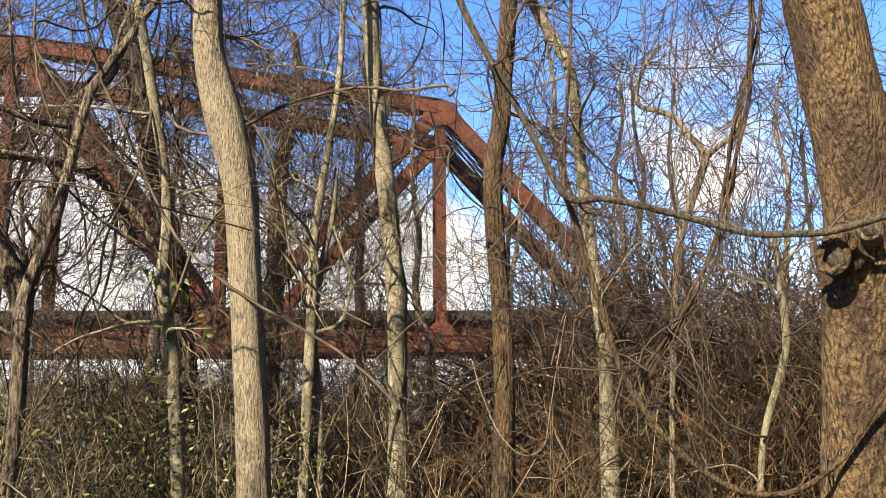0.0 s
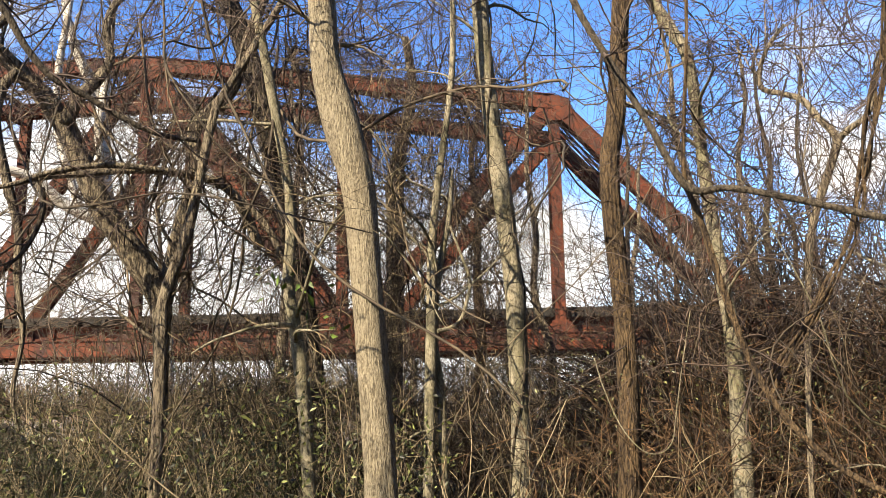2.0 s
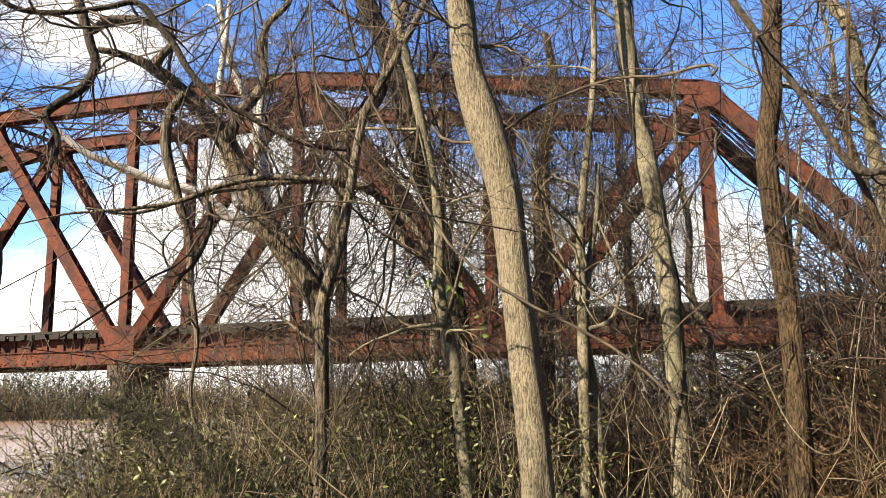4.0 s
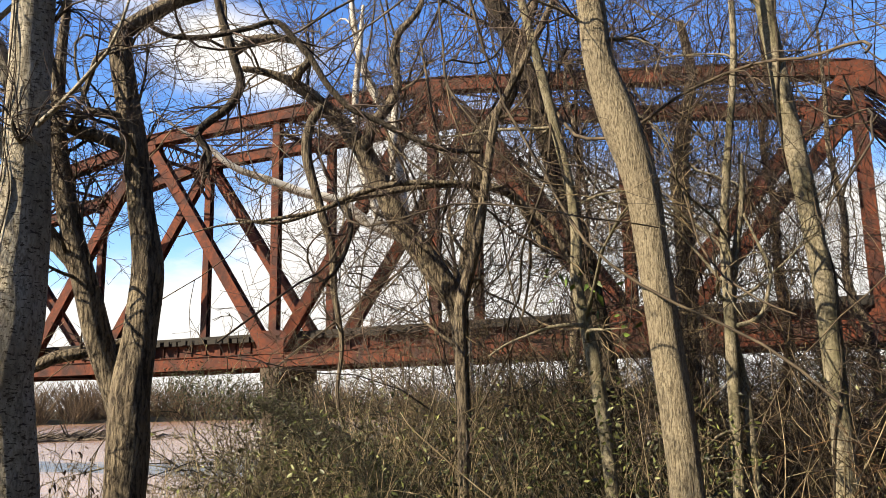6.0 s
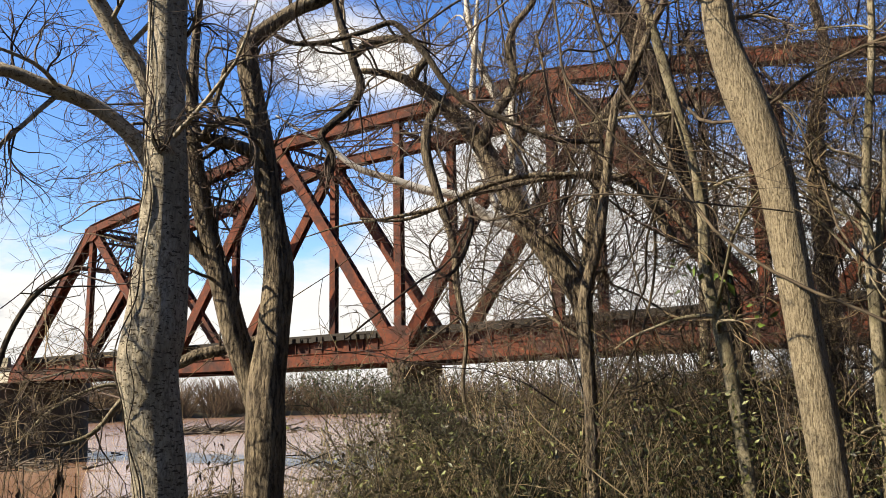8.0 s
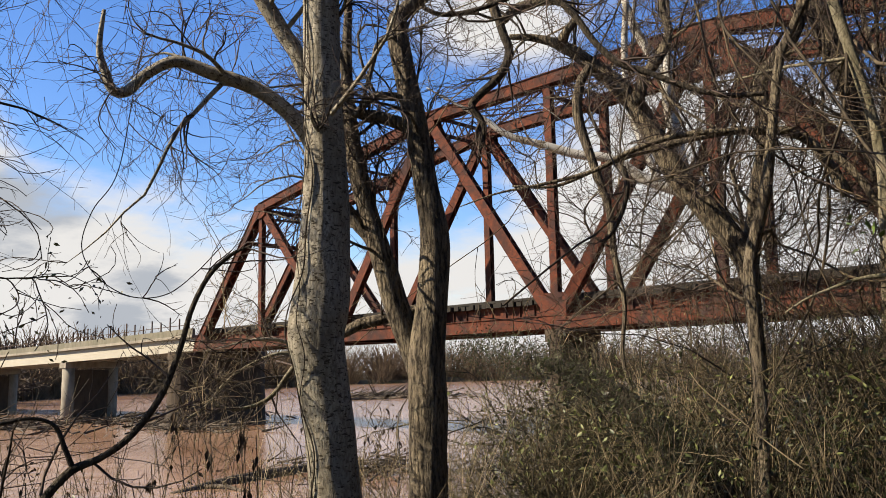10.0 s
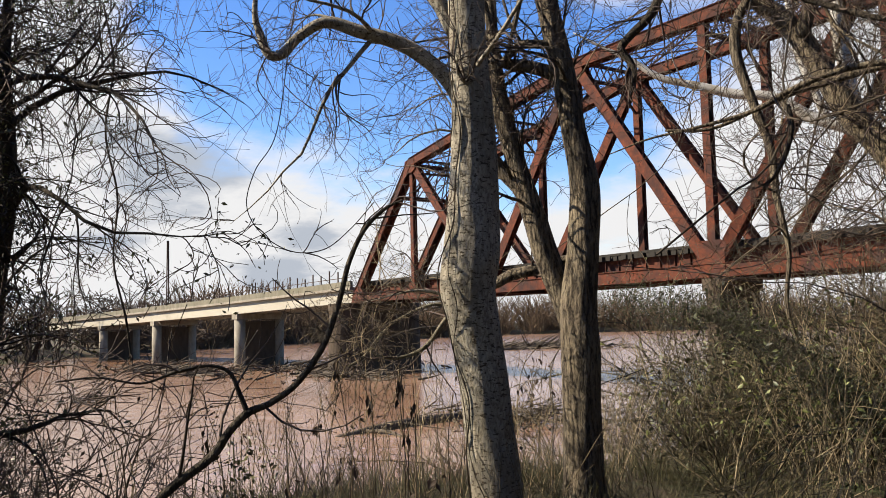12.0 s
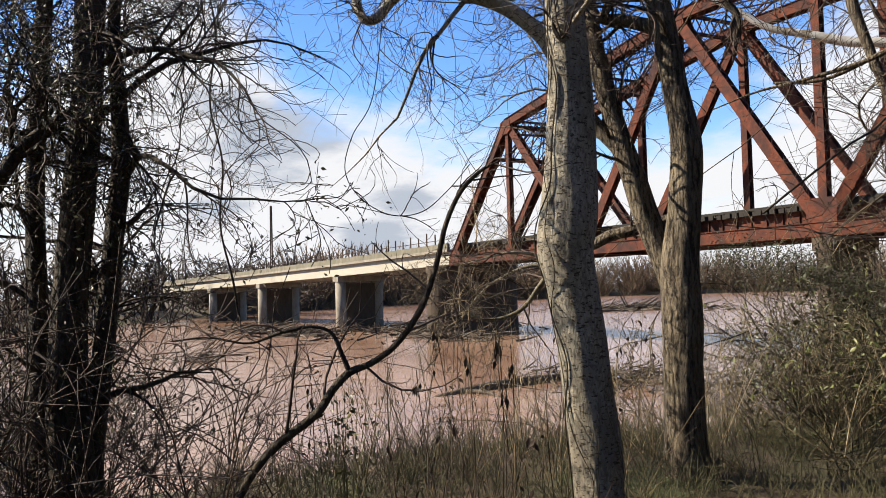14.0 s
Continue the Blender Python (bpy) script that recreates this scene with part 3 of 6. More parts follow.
def build_bridge():
    bridge = thing("truss_bridge", "rust-red riveted steel through-truss railway bridge over the river", "bridge", at=on_bridge(4, 0, 0))
    inv = Matrix.Translation(-bridge.location)

    def own(ob):
        ob.matrix_parent_inverse = inv
        return ob

    for off in (0.0, WIDE):
        t = bridge
        node = lambda i, top: on_bridge(i, off, LOW + (TOP[i] if top else 0))
        for a, b in ((1, 3), (3, 5), (5, 7)):
            member("top_chord", t, node(a, True), node(b, True), 0.62, 0.55, cover=True)
        for a, b in ((0, 2), (2, 4), (4, 6), (6, 8)):
            member("bottom_chord", t, node(a, False), node(b, False), 0.66, 0.46, cover=True, lace=False)
        member("end_post", t, node(0, False), node(1, True), 0.62, 0.55, cover=True)
        member("end_post", t, node(8, False), node(7, True), 0.62, 0.55, cover=True)
        for i in range(1, 8):
            member("post", t, node(i, False), node(i, True), 0.40 if i in (1, 7) else 0.44, 0.36)
        for a, b in ((1, 2), (3, 4), (5, 4), (7, 6)):
            member("diagonal", t, node(a, True), node(b, False), 0.62, 0.40)
        for a, b in ((2, 3), (4, 5), (6, 5), ):
            member("diagonal", t, node(a, False), node(b, True), 0.62, 0.40)
        for i in (2, 4, 6):
            for e in (-0.25, 0.25):
                gusset(t, node(i, False), [(-0.74, -0.36), (0.74, -0.36), (0.74, 0.85), (0.95, 1.2), (0.55, 1.42), (-0.55, 1.42), (-0.95, 1.2), (-0.74, 0.85)], e)
        for i in (1, 3, 5, 7):
            for e in (-0.30, 0.30):
                gusset(t, node(i, True), [(-0.75, -0.55), (-0.3, -0.8), (0.3, -0.8), (0.75, -0.55), (0.6, 0.12), (0, 0.29), (-0.6, 0.12)], e)
        for i in (0, 8):
            sgn = 1 if i == 0 else -1
            for e in (-0.30, 0.30):
                gusset(t, node(i, False), [(-0.45 * sgn, -0.36), (1.6 * sgn, -0.36), (1.6 * sgn, 0.34), (1.0 * sgn, 1.0), (-0.1 * sgn, 0.5)], e)
        for i in (1, 3, 5, 7):
            for e in (-0.25, 0.25):
                gusset(t, node(i, False), [(-0.7, -0.36), (0.7, -0.36), (0.7, 0.3), (0.3, 0.8), (-0.3, 0.8), (-0.7, 0.3)], e)
    # sway frames, struts and top laterals
    for i in range(1, 8):
        z = LOW + TOP[i]
        a, b = on_bridge(i, 0.2, z), on_bridge(i, WIDE - 0.2, z)
        bm = bmesh.new()
        for dz in (0.2, -0.75):
            for e in (-0.12, 0.12):
                box_into(bm, a + ALONG * e + Vector((0, 0, dz)), b + ALONG * e + Vector((0, 0, dz)), 0.09, 0.1)
        n = 8
        for j in range(n):
            for s in (0, 1):
                p, q = a.lerp(b, j / n), a.lerp(b, (j + 1) / n)
                box_into(bm, p + Vector((0, 0, 0.2 if (j + s) % 2 else -0.75)), q + Vector((0, 0, -0.75 if (j + s) % 2 else 0.2)), 0.06, 0.05)
        for sgn, end in ((1, a), (-1, b)):
            box_into(bm, end + Vector((0, 0, -2.2)), end + ACROSS * sgn * 1.5 + Vector((0, 0, -0.75)), 0.12, 0.12)
        own(part("sway_frame", bm, RUST_SHADED, bridge))
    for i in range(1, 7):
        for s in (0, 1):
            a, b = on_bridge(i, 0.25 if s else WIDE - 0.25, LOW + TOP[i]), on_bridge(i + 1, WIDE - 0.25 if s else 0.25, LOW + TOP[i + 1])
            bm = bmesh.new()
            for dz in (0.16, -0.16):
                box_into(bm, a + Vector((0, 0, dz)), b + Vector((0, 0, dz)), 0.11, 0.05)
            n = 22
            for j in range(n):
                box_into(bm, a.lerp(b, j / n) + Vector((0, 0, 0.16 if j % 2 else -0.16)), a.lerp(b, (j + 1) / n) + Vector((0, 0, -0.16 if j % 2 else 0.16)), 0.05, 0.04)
            own(part("lateral_brace", bm, RUST_SHADED, bridge))
    for i, j in ((0, 1), (8, 7)):
        for f in (0.98, 0.76):
            a = on_bridge(i, 0.2, LOW).lerp(on_bridge(j, 0.2, LOW + HIP), f)
            b = on_bridge(i, WIDE - 0.2, LOW).lerp(on_bridge(j, WIDE - 0.2, LOW + HIP), f)
            bm = bmesh.new()
            box_into(bm, a, b, 0.22, 0.3)
            own(part("portal_strut", bm, RUST_SHADED, bridge))
        bm = bmesh.new()
        for s in range(6):
            for k in (0, 1):
                pa = on_bridge(i, 0.2 + (WIDE - 0.4) * s / 6, LOW).lerp(on_bridge(j, 0.2 + (WIDE - 0.4) * s / 6, LOW + HIP), 0.98 if k else 0.76)
                pb = on_bridge(i, 0.2 + (WIDE - 0.4) * (s + 1) / 6, LOW).lerp(on_bridge(j, 0.2 + (WIDE - 0.4) * (s + 1) / 6, LOW + HIP), 0.76 if k else 0.98)
                box_into(bm, pa, pb, 0.08, 0.06)
        own(part("portal_lattice", bm, RUST_SHADED, bridge))
    # floor
    for i in range(0, 9):
        bm = bmesh.new()
        a, b = on_bridge(i, 0.1, LOW + 0.25), on_bridge(i, WIDE - 0.1, LOW + 0.25)
        box_into(bm, a, b, 0.03, 1.1)
        for dz in (-0.55, 0.55):
            box_into(bm, a + Vector((0, 0, dz)), b + Vector((0, 0, dz)), 0.32, 0.03)
        own(part("floor_beam", bm, RUST_SHADED, bridge))
    for off in (0.75, 1.75, WIDE - 1.75, WIDE - 0.75):
        for i in range(8):
            bm = bmesh.new()
            a, b = on_bridge(i + 0.005, off, LOW + 0.55), on_bridge(i + 0.995, off, LOW + 0.55)
            box_into(bm, a, b, 0.025, 0.86)
            for dz in (-0.43, 0.43):
                box_into(bm, a + Vector((0, 0, dz)), b + Vector((0, 0, dz)), 0.28, 0.03)
            for j in range(1, 9):
                p = a.lerp(b, j / 9)
                box_into(bm, p + ACROSS * -0.06 + Vector((0, 0, -0.41)), p + ACROSS * -0.06 + Vector((0, 0, 0.41)), 0.09, 0.03, ALONG)
            own(part("stringer", bm, RUST_SHADED if off > 1 else RUST, bridge))
    bm = bmesh.new()
    box_into(bm, (0, -2.15, 0), (0, 2.15, 0), 0.32, 0.24)
    tie = bpy.data.meshes.new("tie")
    bm.to_mesh(tie)
    bm.free()
    tie.materials.append(TIMBER)
    rng = np.random.default_rng(5)
    count = int(8 * PANEL / 0.40)
    for j in range(count):
        c = on_bridge(j * 8 / count, WIDE / 2, LOW + 1.11)
        ob = put("tie", tie, None, bridge)
        ob.matrix_parent_inverse = inv
        ob.matrix_basis = pose(c.x, c.y + rng.uniform(-0.16, 0.16), c.z + rng.uniform(-0.015, 0.015), 0, 0, ANGLE + rng.uniform(-1, 1))
    for off in (WIDE / 2 - 0.75, WIDE / 2 + 0.75):
        bm = bmesh.new()
        box_into(bm, on_bridge(0, off, LOW + 1.25), on_bridge(8, off, LOW + 1.25), 0.14, 0.02)
        box_into(bm, on_bridge(0, off, LOW + 1.31), on_bridge(8, off, LOW + 1.31), 0.02, 0.12)
        box_into(bm, on_bridge(0, off, LOW + 1.39), on_bridge(8, off, LOW + 1.39), 0.07, 0.04)
        own(part("rail", bm, RAIL, bridge))
    for off in (WIDE / 2 - 1.95, WIDE / 2 + 1.95):
        bm = bmesh.new()
        box_into(bm, on_bridge(0, off, LOW + 1.295), on_bridge(8, off, LOW + 1.295), 0.2, 0.13)
        own(part("guard_timber", bm, TIMBER, bridge))


build_bridge()


def pier(name, centre, heading, thick, long, z0, z1, mat, cap=0.35, label="", group="", nose=True):
    """A wall pier, round-nosed or square, with an overhanging cap."""
    t = thing(name, label, "bridge pier", group, at=(centre[0], centre[1], z0))
    for pname, lo, hi, g in (("shaft", 0.0, z1 - z0 - 0.6, 0.0), ("cap", z1 - z0 - 0.6, z1 - z0, cap)):
        bm = bmesh.new()
        ring = []
        r = thick / 2 + g
        half = long / 2 - thick / 2
        for s in range(24):
            a = 2 * math.pi * s / 24
            c8, s8 = math.cos(a), math.sin(a)
            if not nose:
                k = 1 / max(abs(c8), abs(s8))
                c8, s8 = c8 * k, s8 * k
            ring.append((r * c8, r * s8 + (half if s8 >= 0 else -half)))
        batter = 1.06 if pname == "shaft" else 1.0
        v0 = [bm.verts.new((x * batter, y * batter, lo)) for x, y in ring]
        v1 = [bm.verts.new((x, y, hi)) for x, y in ring]
        for s in range(24):
            k = (s + 1) % 24
            bm.faces.new((v0[s], v0[k], v1[k], v1[s]))
        bm.faces.new(v1)
        bm.faces.new(v0[::-1])
        part(pname, bm, mat, t)
    t.rotation_euler = (0, 0, radians(heading))
    return t


c = on_bridge(4, 1.25, 0)
pier("bridge_pier", (c.x, c.y), ANGLE, 0.75, 3.1, -4.5, LOW - 0.38, PIER_STONE, 0.12, "weathered concrete pier under the middle of the truss", "bridge piers", nose=False)
c = on_bridge(-0.12, WIDE / 2 - 0.2, 0)
pier("bridge_pier", (c.x, c.y), ANGLE, 2.6, 8.2, -4.5, LOW - 0.38, PIER_STONE, 0.1, "broad stained concrete pier carrying the end of the truss", "bridge piers")
c = on_bridge(8.05, WIDE / 2, 0)
pier("bridge_pier", (c.x, c.y), ANGLE, 2.4, 7.0, -1.0, LOW - 0.38, PIER_STONE, 0.1, "concrete abutment pier among the trees on the bank", "bridge piers")


def bent(centre, heading, long, z0, z1):
    """A pier of two round columns joined by a thin wall coloured dark for its shade, under a cap beam."""
    t = thing("approach_pier", "pair of pale round concrete columns joined by a wall toned dark for shade", "bridge pier", "approach piers", at=(centre[0], centre[1], z0))
    for side in (-1, 1):
        bm = bmesh.new()
        bmesh.ops.create_cone(bm, cap_ends=True, segments=20, radius1=0.56, radius2=0.56, depth=z1 - z0 - 0.5, matrix=Matrix.Translation((0, side * (long / 2 - 0.5), (z1 - z0 - 0.5) / 2)))
        part("column", bm, CONCRETE, t, smooth=True)
    # The wall's shade is put into its colour, darker than the columns.
    bm = bmesh.new()
    block(bm, (-0.25, -long / 2 + 0.5, 0.0), (0.25, long / 2 - 0.5, z1 - z0 - 0.75))
    part("wall", bm, PIER_STONE, t, "wall with its shade put into a dark tone")
    bm = bmesh.new()
    block(bm, (-0.6, -long / 2 - 0.1, z1 - z0 - 0.55), (0.6, long / 2 + 0.1, z1 - z0))
    part("cap", bm, CONCRETE, t)
    t.rotation_euler = (0, 0, radians(heading))
    return t


def build_approach():
    """The concrete approach: cream fascia girders on wall piers, falling gently away from the truss."""
    t = thing("approach_bridge", "cream concrete approach spans with a low railing on wall piers", "bridge", at=(-63, 31, 0))
    inv = Matrix.Translation((63, -31, 0))
    line = [(-62.0, 30.9, 4.66), (-82.9, 28.0, 4.22), (-105.0, 25.2, 3.86), (-121.5, 22.2, 3.52), (-142, 18.6, 3.1)]
    deck_wide = 6.0
    for k in range(4):
        a, b = Vector(line[k]), Vector(line[k + 1])
        d = (b - a).normalized()
        n = Vector((d.y, -d.x, 0)).normalized()
        if n.y < 0:
            n = -n

        def add(name, lo, hi, o0, o1, mat):
            bm = bmesh.new()
            box_into(bm, a + n * (o0 + o1) / 2 + Vector((0, 0, (lo + hi) / 2)), b + n * (o0 + o1) / 2 + Vector((0, 0, (lo + hi) / 2)), o1 - o0, hi - lo)
            ob = part(name, bm, mat, t)
            ob.matrix_parent_inverse = inv

        for o in (0.0, 2.0, 4.0, 5.6):
            add("girder", -1.15, -0.1, o, o + 0.42, CREAM)
        add("deck_slab", -0.1, 0.12, -0.35, deck_wide + 0.3, CONCRETE)
        add("parapet", 0.12, 0.62, -0.3, -0.05, PARAPET)
        add("railing_bar", 0.92, 0.97, -0.20, -0.15, RAIL)
        count = int((b - a).length / 1.3)
        for j in range(count):
            p = a.lerp(b, (j + 0.5) / count) + n * -0.18
            bm = bmesh.new()
            box_into(bm, p + Vector((0, 0, 0.6)), p + Vector((0, 0, 1.3 + 0.5 * ((j * 7) % 5) / 5)), 0.09, 0.09, ALONG)
            ob = part("railing_post", bm, RAIL, t)
            ob.matrix_parent_inverse = inv
    for k in (1, 2, 3):
        a, b = Vector(line[k - 1]), Vector(line[k])
        d = (b - a).normalized()
        c = b + Vector((-d.y, d.x, 0)) * -2.7
        bent((c.x, c.y), math.degrees(math.atan2(-d.y, -d.x)), 5.4, -4.5, b.z - 1.15)


build_approach()

# ---- trees with trunks of their own ----


def root(rows, sink=0.25):
    """Carry a stem down to the ground under its lowest row."""
    x, y, z, r = rows[0]
    dx, dy = (rows[0][0] - rows[1][0]), (rows[0][1] - rows[1][1])
    g = float(ground_z(x, y)) - sink
    if z > g + 0.3:
        k = min(1.0, (z - g) / max(0.3, rows[1][2] - z)) * 0.6
        low = (x + dx * k, y + dy * k, g, r * 1.25)
        mid = (x + dx * k * 0.5, y + dy * k * 0.5, (z + g) / 2, r * 1.06)
        return [low, mid, *rows]
    return rows


def tree(label, mat, rows, branches=(), limbs=8, twig=None, lo=0.4, seed=1, reach=2.0, up=0.03, dense=6, fine_per=3, thick=1.0, droop=0.0, leaves=0):
    """A bare tree: trunk, given limbs, grown limbs and a crown of fine twigs."""
    rng = np.random.default_rng(seed)
    rows = root(rows)
    base = rows[0][:3]
    t = thing("tree", label, "tree", "trees on the bank", at=base)
    inv = Matrix.Translation((-base[0], -base[1], -base[2]))
    ob = put("trunk", trunk_mesh("trunk", rows, 44 if rows[0][3] > 0.13 else 20 if rows[0][3] > 0.06 else 10, 16 if rows[0][3] > 0.13 else 7, seed=seed, flare=0.25, ridges=(0.17 if mat in (BARK_BROWN, BARK_FLAKY) else 0.13) if rows[0][3] > 0.06 else 0.0), mat, t)
    ob.matrix_parent_inverse = inv
    sources = [(curve_points(rows, 4), limbs, lo)]
    for j, b in enumerate(branches):
        ob = put("limb", trunk_mesh("limb", b, 10, seed=seed + j + 7, rough=0.08), mat, t)
        ob.matrix_parent_inverse = inv
        sources.append((curve_points(b, 4), max(4, limbs // 2), 0.3))
    fine, boughs = Heap(), Heap()
    for line, count, low in sources:
        p, r = line[None, :, :3], line[None, :, 3]
        if not count:
            continue
        count = max(2, count // 2)
        parts = [shoots(rng, p, r, count, reach * k, (0.5, 1.2), low * j, 1.0, 11, 0.28, up * j, 0.42, 0.0035 * thick, 0.013 * thick) for k, j in ((0.7, 0.8), (1.6, 1.0))]
        parts = [(q[0], np.minimum(q[1], 0.036 * thick * np.linspace(1, 0.12, 11)[None, :])) for q in parts]
        p1, r1 = (np.concatenate([q[i] for q in parts]) for i in (0, 1))
        boughs.lines(p1, r1, 5)
        p2, r2 = shoots(rng, p1, r1, dense, reach * 0.55, (0.4, 1.1), 0.15, 1.0, 10, 0.26, min(up, 0.0) + droop, 0.6, 0.0040 * thick, 0.0066 * thick)
        fine.lines(p2, r2, 3)
        p3, r3 = shoots(rng, p2, r2, fine_per, reach * 0.34, (0.35, 1.1), 0.1, 1.0, 7, 0.28, min(up, 0.0) + droop, 0.7, 0.0030 * thick, 0.0042 * thick)
        fine.lines(p3, r3, 3)
    if leaves:
        tips = p3.reshape(-1, 3)[rng.integers(0, p3.shape[0] * p3.shape[1], leaves)]
        h = Heap()
        v, q = leaf_cloud(rng, tips, (0.03, 0.03, 0.03), 4, 0.026, 0.8)
        h.add(v, None, q)
        ob = put("leaves", h.mesh("leaves"), LEAF, t, "small dark leaves left on the twigs", kind="stuff")
        ob.matrix_parent_inverse = inv
    ob = put("branchwork", boughs.mesh("branchwork"), mat, t, kind="stuff")
    ob.matrix_parent_inverse = inv
    ob = put("crown", fine.mesh("crown"), twig or TWIG, t, "bare purple-brown twigs", kind="stuff")
    ob.matrix_parent_inverse = inv
    return t


tree("stout tree with brown flaking bark and a broken knot", BARK_FLAKY,
     [(2.4, 4.95, 1.04, 0.212), (2.42, 4.94, 1.43, 0.202), (2.44, 4.93, 1.81, 0.196), (2.47, 4.92, 2.14, 0.198), (2.51, 4.9, 2.48, 0.194), (2.52, 4.89, 2.79, 0.194), (2.5, 4.9, 3.15, 0.200), (2.47, 4.91, 3.4, 0.197), (2.44, 4.93, 3.71, 0.193), (2.42, 4.94, 3.94, 0.191), (2.4, 4.95, 4.09, 0.189), (2.38, 4.96, 4.33, 0.183), (2.36, 4.97, 4.9, 0.162), (2.42, 4.94, 6.2, 0.135)],
     [], 2, TWIG, 0.95, seed=11, thick=0.55)
tree("leaning grey furrowed trunk in full sun", BARK,
     [(-1.6, 7.33, 0.67, 0.138), (-1.64, 7.32, 1.41, 0.132), (-1.7, 7.31, 2.14, 0.127), (-1.76, 7.29, 2.88, 0.129), (-1.82, 7.28, 3.5, 0.141), (-1.96, 7.24, 4.07, 0.155), (-2.12, 7.19, 4.7, 0.132), (-2.16, 7.18, 5.25, 0.124), (-2.23, 7.16, 6.09, 0.118), (-2.4, 7.11, 7.55, 0.097), (-2.35, 7.2, 9.2, 0.07), (-2.2, 7.3, 10.6, 0.035)],
     [], 18, TWIG, 0.74, seed=12, dense=7, fine_per=5, up=0.06, thick=0.7)
tree("slim straight trunk with brown bark", BARK_BROWN,
     [(0.61, 8.98, 0.45, 0.11), (0.64, 8.98, 1.53, 0.097), (0.63, 8.98, 2.49, 0.092), (0.57, 8.98, 3.36, 0.093), (0.56, 8.98, 4.12, 0.095), (0.65, 8.98, 4.65, 0.096), (0.71, 8.97, 5.31, 0.086), (0.77, 8.97, 6.14, 0.089), (0.83, 8.96, 7.57, 0.08), (0.94, 8.95, 9.86, 0.058)],
     [], 12, TWIG, 0.78, seed=13, dense=7, fine_per=4, thick=0.75)
tree("slim pale trunk wound round by a vine", BARK_PALE,
     [(-0.54, 9.99, 0.32, 0.109), (-0.54, 9.99, 1.53, 0.101), (-0.55, 9.98, 2.46, 0.102), (-0.61, 9.98, 3.35, 0.103), (-0.7, 9.98, 4.19, 0.105), (-0.78, 9.97, 4.92, 0.1), (-0.86, 9.96, 5.73, 0.095), (-0.92, 9.96, 6.65, 0.098), (-0.99, 9.95, 8.24, 0.089), (-1.07, 9.94, 10.35, 0.063)],
     [], 12, TWIG, 0.78, seed=14, dense=7, fine_per=4, thick=0.75)
tree("thin pale mottled tree with crooked top", BARK_PALE,
     [(1.79, 9.33, 0.4, 0.091), (1.8, 9.33, 1.28, 0.09), (1.79, 9.33, 2.14, 0.077), (1.72, 9.34, 2.9, 0.071), (1.63, 9.36, 3.89, 0.066), (1.59, 9.37, 4.57, 0.061), (1.52, 9.38, 5.41, 0.062), (1.37, 9.4, 5.78, 0.063), (1.08, 9.44, 6.38, 0.057), (0.82, 9.46, 7.06, 0.044), (0.7, 9.47, 8.3, 0.031)],
     [], 9, TWIG, 0.4, seed=15, dense=7, fine_per=4, thick=0.75)
tree("thin pale sapling with a bare side branch", BARK_PALE,
     [(-2.63, 8.61, 0.51, 0.067), (-2.71, 8.58, 1.66, 0.067), (-2.8, 8.55, 2.29, 0.067), (-2.89, 8.53, 2.81, 0.061), (-2.87, 8.53, 3.4, 0.056), (-2.93, 8.51, 4.01, 0.05), (-3.12, 8.44, 5.05, 0.052), (-3.23, 8.4, 5.61, 0.047), (-3.42, 8.33, 6.63, 0.042), (-3.56, 8.26, 7.82, 0.03)],
     [], 7, TWIG_GREY, 0.35, seed=16, dense=7, fine_per=4, thick=0.75)
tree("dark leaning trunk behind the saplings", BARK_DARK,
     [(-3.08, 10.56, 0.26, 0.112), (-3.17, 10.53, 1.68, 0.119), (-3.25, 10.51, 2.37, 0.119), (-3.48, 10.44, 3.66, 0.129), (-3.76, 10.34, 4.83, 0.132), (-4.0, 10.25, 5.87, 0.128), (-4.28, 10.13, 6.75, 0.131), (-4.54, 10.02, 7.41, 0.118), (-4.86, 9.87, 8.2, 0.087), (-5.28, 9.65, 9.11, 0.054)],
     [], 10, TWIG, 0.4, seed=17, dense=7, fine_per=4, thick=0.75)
tree("pair of thin pale stems from one root", BARK_PALE,
     [(-1.53, 9.38, 0.4, 0.058), (-1.5, 9.38, 1.54, 0.058), (-1.48, 9.38, 2.54, 0.058), (-1.47, 9.39, 3.31, 0.046), (-1.4, 9.4, 4.05, 0.04), (-1.23, 9.42, 5.3, 0.034), (-1.2, 9.42, 6.38, 0.029), (-1.27, 9.41, 7.88, 0.023)],
     [[(-1.36, 9.5, 0.39, 0.052), (-1.4, 9.5, 1.66, 0.052), (-1.48, 9.48, 2.36, 0.052), (-1.39, 9.5, 3.14, 0.039), (-1.28, 9.51, 3.74, 0.033), (-1.25, 9.52, 4.28, 0.027)]], 8, TWIG_GREY, 0.3, seed=18, dense=7, fine_per=4, thick=0.75)
